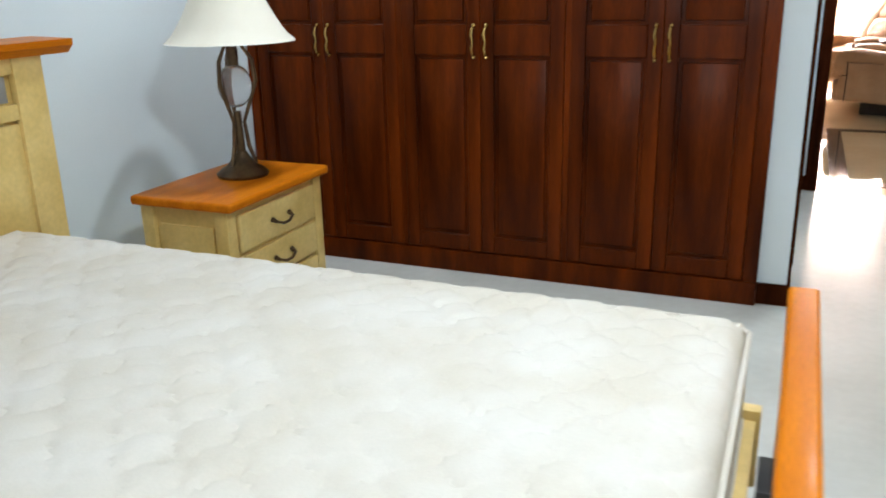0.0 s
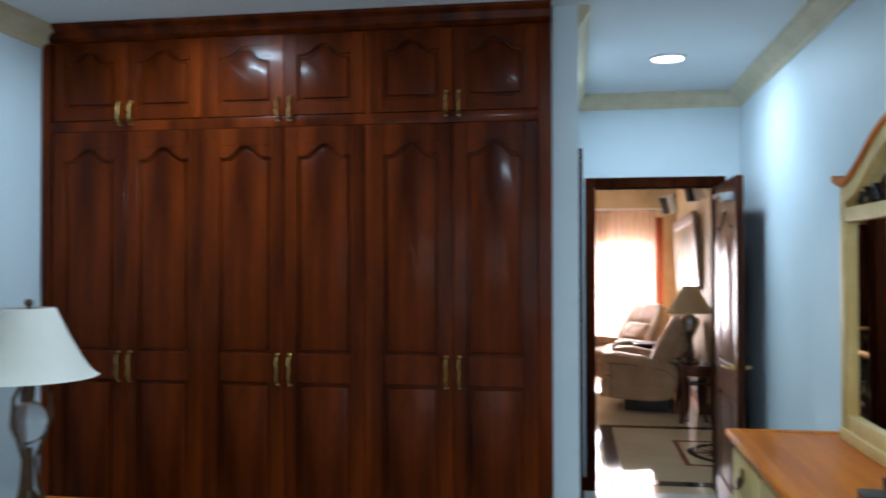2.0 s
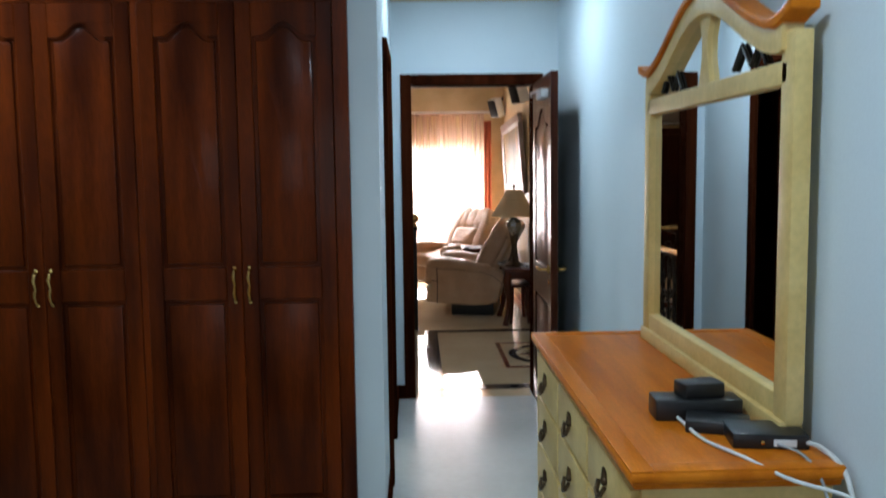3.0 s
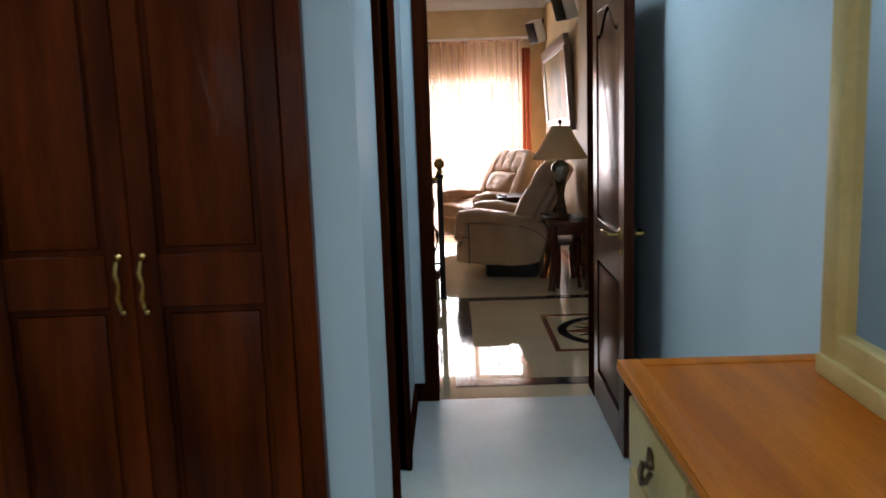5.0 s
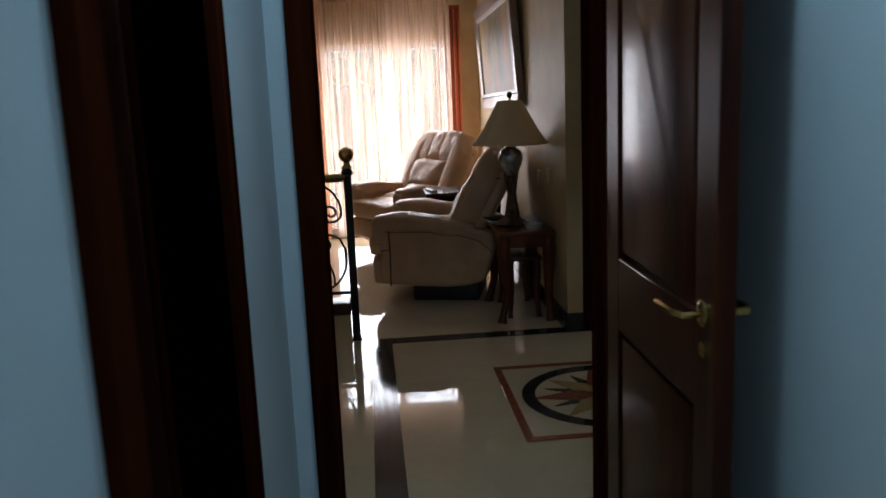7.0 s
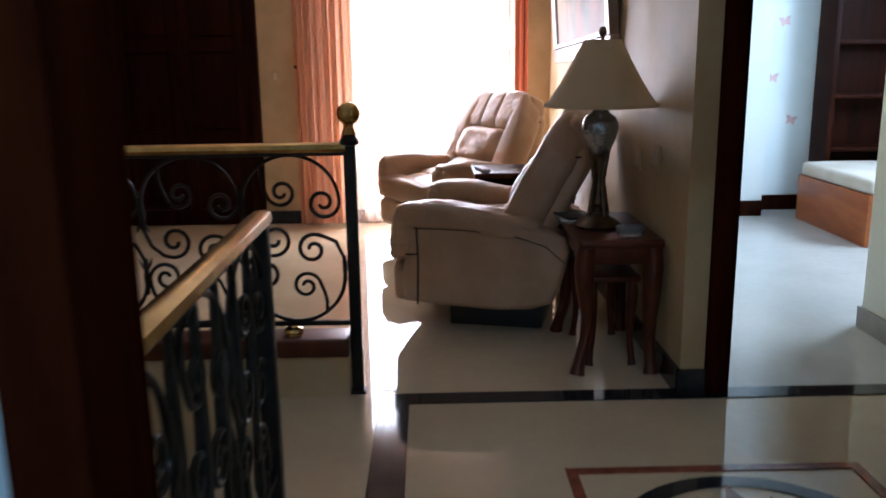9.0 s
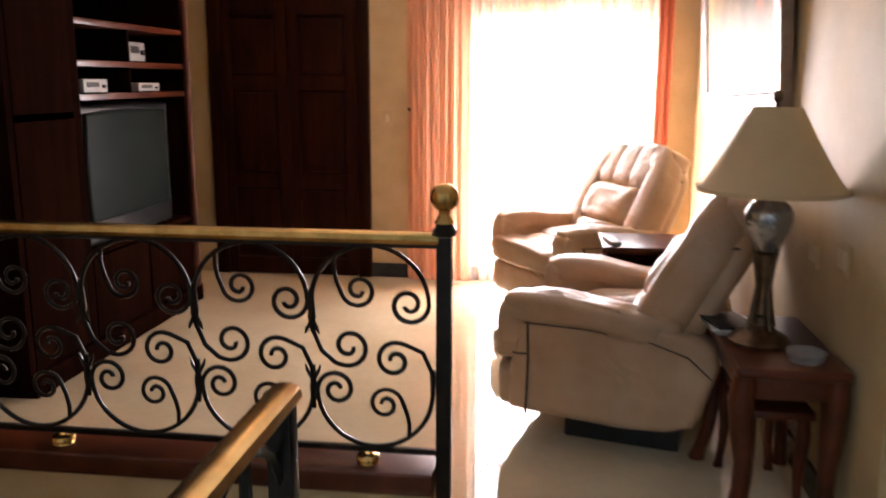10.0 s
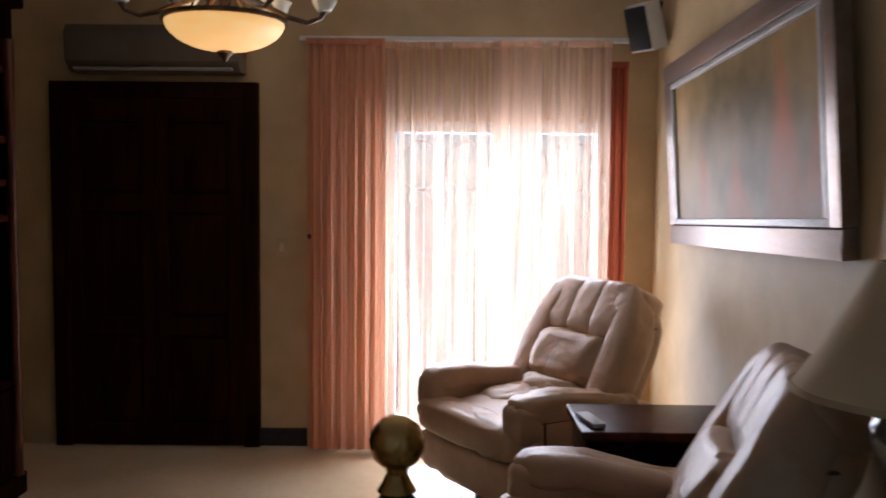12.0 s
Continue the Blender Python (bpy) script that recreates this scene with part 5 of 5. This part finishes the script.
def cloth(name, x0, x1, z0, z1, y, folds, depth, material, label, seed, step=0.008):
    n = int((x1 - x0) / step)
    bm = bmesh.new()
    rows = []
    zs = [z1, z1 - 0.03, z1 - 0.08, z1 - 0.25] + [z1 - 0.25 - (z1 - 0.25 - z0) * i / 8 for i in range(1, 9)]
    for r, z in enumerate(zs):
        down = (z1 - z) / (z1 - z0)
        row = []
        for i in range(n + 1):
            u = i / n
            ph = 2 * math.pi * folds * (u + 0.012 * noise.noise(Vector((u * 9, seed, down * 1.2))))
            amp = depth * (0.55 + 0.45 * down) * (0.7 + 0.5 * noise.noise(Vector((u * folds * 0.4, seed + 5, 0))))
            yy = y + amp * math.sin(ph) + 0.25 * depth * math.sin(2.3 * ph + seed)
            row.append(bm.verts.new((x0 + (x1 - x0) * u, yy, z)))
        rows.append(row)
    for a, b in zip(rows, rows[1:]):
        for i in range(n):
            bm.faces.new((a[i], a[i + 1], b[i + 1], b[i]))
    ob = thing(name, pose(0, 0, 0), label, "curtain")
    part("cloth", bm, material, ob)
    part("header", box(x0, x1, y - 0.012, y + 0.012, z1 - 0.03, z1 + 0.004, 0.004), material, ob)
    return ob


cloth("sheer_curtain", -0.22, 0.47, 0.02, 2.23, 11.2, 9, 0.016, SHEER, "pleated peach sheer curtain drawn across the window", 3)
cloth("sheer_curtain", 0.365, 1.0, 0.02, 2.23, 11.145, 8, 0.016, SHEER, "second sheer curtain, its edge lapped over the first", 21)
cloth("drape", -0.62, -0.20, 0.02, 2.24, 11.17, 7, 0.028, DRAPE, "gathered peach drape hanging to the floor", 8)
cloth("drape", 1.0, 1.10, 0.05, 2.13, 11.19, 2.2, 0.02, REDDRAPE, "narrow rust-red drape at the window's edge", 12)
part("tieback_hook", tube([(-0.60, 11.28, 1.15), (-0.61, 11.2, 1.15), (-0.61, 11.18, 1.2)], 0.012, 8), BRONZE, thing("tieback", pose(0, 0, 0), "dark bronze tieback hook beside the drape", "tieback"))
track = single("curtain_track", box(-0.66, 1.12, 11.19, 11.225, 2.235, 2.26, 0.004), WHITEPLASTIC, "white curtain track above the window", "curtain rail")
part("track_bracket", box(-0.2, -0.17, 11.2, 11.3, 2.245, 2.262), WHITEPLASTIC, track)
part("track_bracket", box(0.8, 0.83, 11.2, 11.3, 2.245, 2.262), WHITEPLASTIC, track)

# ---- air conditioner ----
ac = thing("air_conditioner", pose(-1.43, 11.3, 2.06), "long wall-mounted air conditioner above the dark door", "air conditioner")
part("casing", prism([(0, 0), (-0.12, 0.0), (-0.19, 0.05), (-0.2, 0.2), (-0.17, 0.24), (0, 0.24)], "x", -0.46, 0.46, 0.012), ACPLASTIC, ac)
part("louvre", box(-0.42, 0.42, -0.17, -0.13, 0.005, 0.02, 0.003), GREYPLASTIC, ac)

# ---- chandelier ----
BOWL = bpy.data.materials.new("amber_alabaster_glass")
BOWL.use_nodes = True
bn = BOWL.node_tree
bb = bn.nodes["Principled BSDF"]
nz = bn.nodes.new("ShaderNodeTexNoise")
nz.inputs["Scale"].default_value, nz.inputs["Detail"].default_value = 5, 5
rp = bn.nodes.new("ShaderNodeValToRGB")
rp.color_ramp.elements[0].color, rp.color_ramp.elements[1].color = (1.0, 0.34, 0.05, 1), (1.0, 0.66, 0.22, 1)
bn.links.new(nz.outputs["Fac"], rp.inputs["Fac"])
bn.links.new(rp.outputs["Color"], bb.inputs["Emission Color"])
bb.inputs["Base Color"].default_value = (0.9, 0.6, 0.3, 1)
bb.inputs["Emission Strength"].default_value = 2.6
chand = thing("chandelier", pose(-0.77, 10.1, 1.975), "bronze chandelier with a glowing amber glass bowl", "chandelier")
bowl_profile = [(0, 0.02)] + [(0.24 * math.sin(radians(9 * i)), 0.14 - 0.12 * math.cos(radians(9 * i))) for i in range(1, 11)]
part("glass_bowl", lathe(bowl_profile + [(0.232, 0.14)] + [(r * 0.96, z + 0.006) for r, z in reversed(bowl_profile[1:10])], 32), BOWL, chand, "amber alabaster glass bowl")
part("finial", lathe([(0, -0.03), (0.008, -0.02), (0.02, 0.0), (0.035, 0.012), (0.03, 0.024), (0, 0.024)], 14), BRONZE, chand)
part("rim", lathe([(0.236, 0.132), (0.252, 0.135), (0.25, 0.152), (0.236, 0.15), (0.236, 0.132)], 32), BRONZE, chand)
part("stem", tube([(0, 0, 0.12), (0, 0, 0.40), (0, 0, 0.645)], [0.02, 0.03, 0.014], 10), BRONZE, chand)
part("canopy", lathe([(0, 0.705), (0.07, 0.705), (0.06, 0.685), (0.02, 0.64), (0, 0.64)], 18), BRONZE, chand)
for k in range(3):
    a = 2 * math.pi * k / 3 + 0.5
    part("chain", tube([(0.24 * math.cos(a), 0.24 * math.sin(a), 0.15), (0.02 * math.cos(a), 0.02 * math.sin(a), 0.5)], 0.006, 6), BRONZE, chand)
for k in range(6):
    a = 2 * math.pi * k / 6 + 0.2
    c, s = math.cos(a), math.sin(a)
    arm = part("arm", tube([(c * q, s * q, z) for q, z in ((0.03, 0.30), (0.14, 0.22), (0.25, 0.17), (0.33, 0.15), (0.385, 0.17), (0.40, 0.20))], [0.012, 0.01, 0.012, 0.01, 0.01, 0.014], 8), BRONZE, chand)
    part("cup", lathe([(0, 0.195), (0.03, 0.2), (0.05, 0.23), (0.062, 0.28), (0.075, 0.30), (0.07, 0.30), (0.055, 0.275), (0.04, 0.23), (0, 0.215)], 16, 0.40 * c, 0.40 * s), MILKGLASS, arm, "milk glass cup shade")

# ---- television cabinet along the west wall ----
tvc = thing("tv_cabinet", pose(-1.86, 9.75, 0), "large dark wooden wall unit with television and open shelves", "tv cabinet")
part("back_panel", box(-0.72, -0.69, -1.0, 0.78, 0, 2.25), EBONY, tvc)
for y, w in ((0.745, 0.035), (-0.475, 0.03), (-0.985, 0.02)):
    part("upright", box(-0.69, 0, y - w, y + w, 0, 2.25, 0.004), EBONY, tvc)
part("pilaster", tube([(0.005, 0.72, 0.1), (0.012, 0.72, 0.5), (0.012, 0.72, 1.6), (0.005, 0.72, 2.1)], [0.03, 0.022, 0.02, 0.03], 12), REDWOOD, tvc)
part("cornice", box(-0.72, 0.05, -1.02, 0.80, 2.25, 2.33, 0.015, 3), EBONY, tvc)
part("plinth", box(-0.7, 0.02, -1.0, 0.78, 0, 0.1, 0.004), EBONY, tvc)
for z in (0.52, 1.28, 1.44, 1.635, 1.95):
    part("shelf", box(-0.69, 0.0, -0.445, 0.71, z, z + 0.03, 0.003), REDWOOD if z > 1 else EBONY, tvc)
part("divider", box(-0.69, -0.005, 0.05, 0.07, 1.31, 1.635), EBONY, tvc)
for y0, y1 in ((-0.44, 0.13), (0.14, 0.705)):
    part("cupboard_door", box(-0.02, 0.004, y0, y1, 0.11, 0.51, 0.006), EBONY, tvc)
part("side_cupboard_door", box(-0.02, 0.004, -0.96, -0.51, 0.11, 1.2, 0.006), EBONY, tvc)
part("side_cupboard_door", box(-0.02, 0.004, -0.96, -0.51, 1.23, 2.22, 0.006), EBONY, tvc)
tv = thing("television", pose(-1.9, 9.84, 0.55), "large old grey tube television in the wall unit", "television")
part("housing", box(-0.5, -0.02, -0.49, 0.49, 0, 0.70, 0.02, 3), BLACKPLASTIC, tv)
part("screen", cushion(-0.06, 0.0, -0.43, 0.43, 0.12, 0.665, 0.02, 0.012), SCREEN, tv, "dark grey curved screen")
def shelf_unit(name, m, w, d, h, label):
    u = thing(name, m, label, "electronics")
    part("case", box(-d, 0.0, -w / 2, w / 2, 0.006, h, 0.005), GREYPLASTIC, u)
    part("display", box(-0.002, 0.003, -w * 0.38, w * 0.12, h * 0.45, h * 0.8, 0.001, 1), BLACKPLASTIC, u, "dark display window")
    part("knob", tube([(0, w * 0.3, h * 0.5), (0.012, w * 0.3, h * 0.5)], h * 0.14, 12), BLACKPLASTIC, u)
    for q in (-0.35, 0.35):
        part("foot", box(-d * 0.8, -0.01, q * w - 0.01, q * w + 0.01, 0, 0.007), BLACKPLASTIC, u)
    return u


shelf_unit("stereo_unit", pose(-1.88, 9.93, 1.47), 0.18, 0.16, 0.105, "silver stereo unit on an open shelf")
shelf_unit("disc_player", pose(-1.88, 9.49, 1.31), 0.22, 0.2, 0.07, "silver disc player on an open shelf")
shelf_unit("set_top_box", pose(-1.88, 10.05, 1.31), 0.24, 0.2, 0.05, "grey set-top box on an open shelf")

# ---- child's room beyond the far doorway ----
cot = thing("low_bed", pose(3.62, 10.62, 0), "low orange-brown wooden bed with a cream mattress", "bed")
part("bed_box", box(-0.45, 0.75, -0.5, 0.55, 0, 0.34, 0.01), ORANGEWOOD, cot)
part("mattress_top", cushion(-0.44, 0.74, -0.49, 0.54, 0.34, 0.44, 0.04, 0.01), MATTRESS, cot)
shelf = thing("bookshelf", pose(3.95, 11.53, 0), "dark wooden bookshelf against the child's room wall", "bookshelf")
part("back", box(-0.55, 0.42, -0.03, 0, 0, 2.2), DARKWOOD, shelf)
for x in (-0.54, 0.41):
    part("upright", box(x - 0.02, x + 0.02, -0.3, -0.03, 0, 2.2, 0.003), DARKWOOD, shelf)
for z in (0.05, 0.5, 0.9, 1.3, 1.7, 2.15):
    part("shelf_board", box(-0.52, 0.39, -0.3, -0.03, z, z + 0.03, 0.003), DARKWOOD, shelf)
for i, (x, z) in enumerate(((3.14, 1.48), (3.07, 1.05), (3.24, 0.72), (3.02, 1.8))):
    st = thing("butterfly_sticker", pose(x, 11.548, z, 0, 12 * (i - 1), 0), "pink butterfly sticker on the white wall", "wall sticker", "butterfly stickers")
    bm = bmesh.new()
    for s in (-1, 1):
        prism([(0, -0.02), (s * 0.034, -0.036), (s * 0.03, -0.004), (s * 0.048, 0.036), (s * 0.014, 0.032), (0, 0.01)], "y", -0.003, 0, bm=bm)
    part("wing", bm, PINK, st)

# ---- bathroom glimpsed in the mirror ----
bwin = thing("window_2", pose(-0.75, 5.5, 0), "frosted bathroom window in a dark frame", "window")
bwin["kind"] = "structure"
part("pane", box(-0.45, 0.35, -0.012, 0.0, 1.83, 2.3), FROST, bwin, "frosted cream pane")
for b_ in ((-0.5, -0.45, 1.75, 2.36), (0.35, 0.40, 1.75, 2.36)):
    part("window_frame", box(b_[0], b_[1], -0.03, 0.0, b_[2], b_[3], 0.004), DARKWOOD, bwin)
for z0, z1 in ((1.75, 1.83), (2.30, 2.36)):
    part("window_frame", box(-0.45, 0.35, -0.03, 0.0, z0, z1, 0.004), DARKWOOD, bwin)
setting("wall_bath_north", box(-1.64, -0.19, 5.47, 5.498, 0, 1.75), BATH_TILE, "teal bathroom wall under the window", "wall")
vanity = thing("vanity", pose(-0.9, 5.47, 0), "open bathroom vanity with a pale wooden counter", "vanity")
part("counter", box(-0.6, 0.45, -0.30, 0, 0.92, 0.955, 0.006), PINE, vanity)
part("shelf", box(-0.58, 0.43, -0.28, 0, 0.50, 0.53, 0.004), DARKWOOD, vanity)
part("back", box(-0.58, 0.43, -0.02, 0, 0.05, 0.92), DARKWOOD, vanity)
for x in (-0.58, 0.40):
    part("side", box(x, x + 0.03, -0.28, -0.02, 0, 0.92, 0.004), DARKWOOD, vanity)
for i in range(3):
    single("folded_towel", cushion(-0.14, 0.14, -0.11, 0.11, 0, 0.06, 0.028, 0.006), MATTRESS, "folded white towel on the vanity shelf", "towel", "folded towels", m=pose(-0.68, 5.33, 0.53 + 0.064 * i))
single("soap_bottle", lathe([(0, 0), (0.03, 0), (0.032, 0.1), (0.012, 0.13), (0.012, 0.16), (0, 0.16)], 16), BLACKPLASTIC, "small black bottle on the vanity counter", "bottle", m=pose(-0.67, 5.36, 0.955))
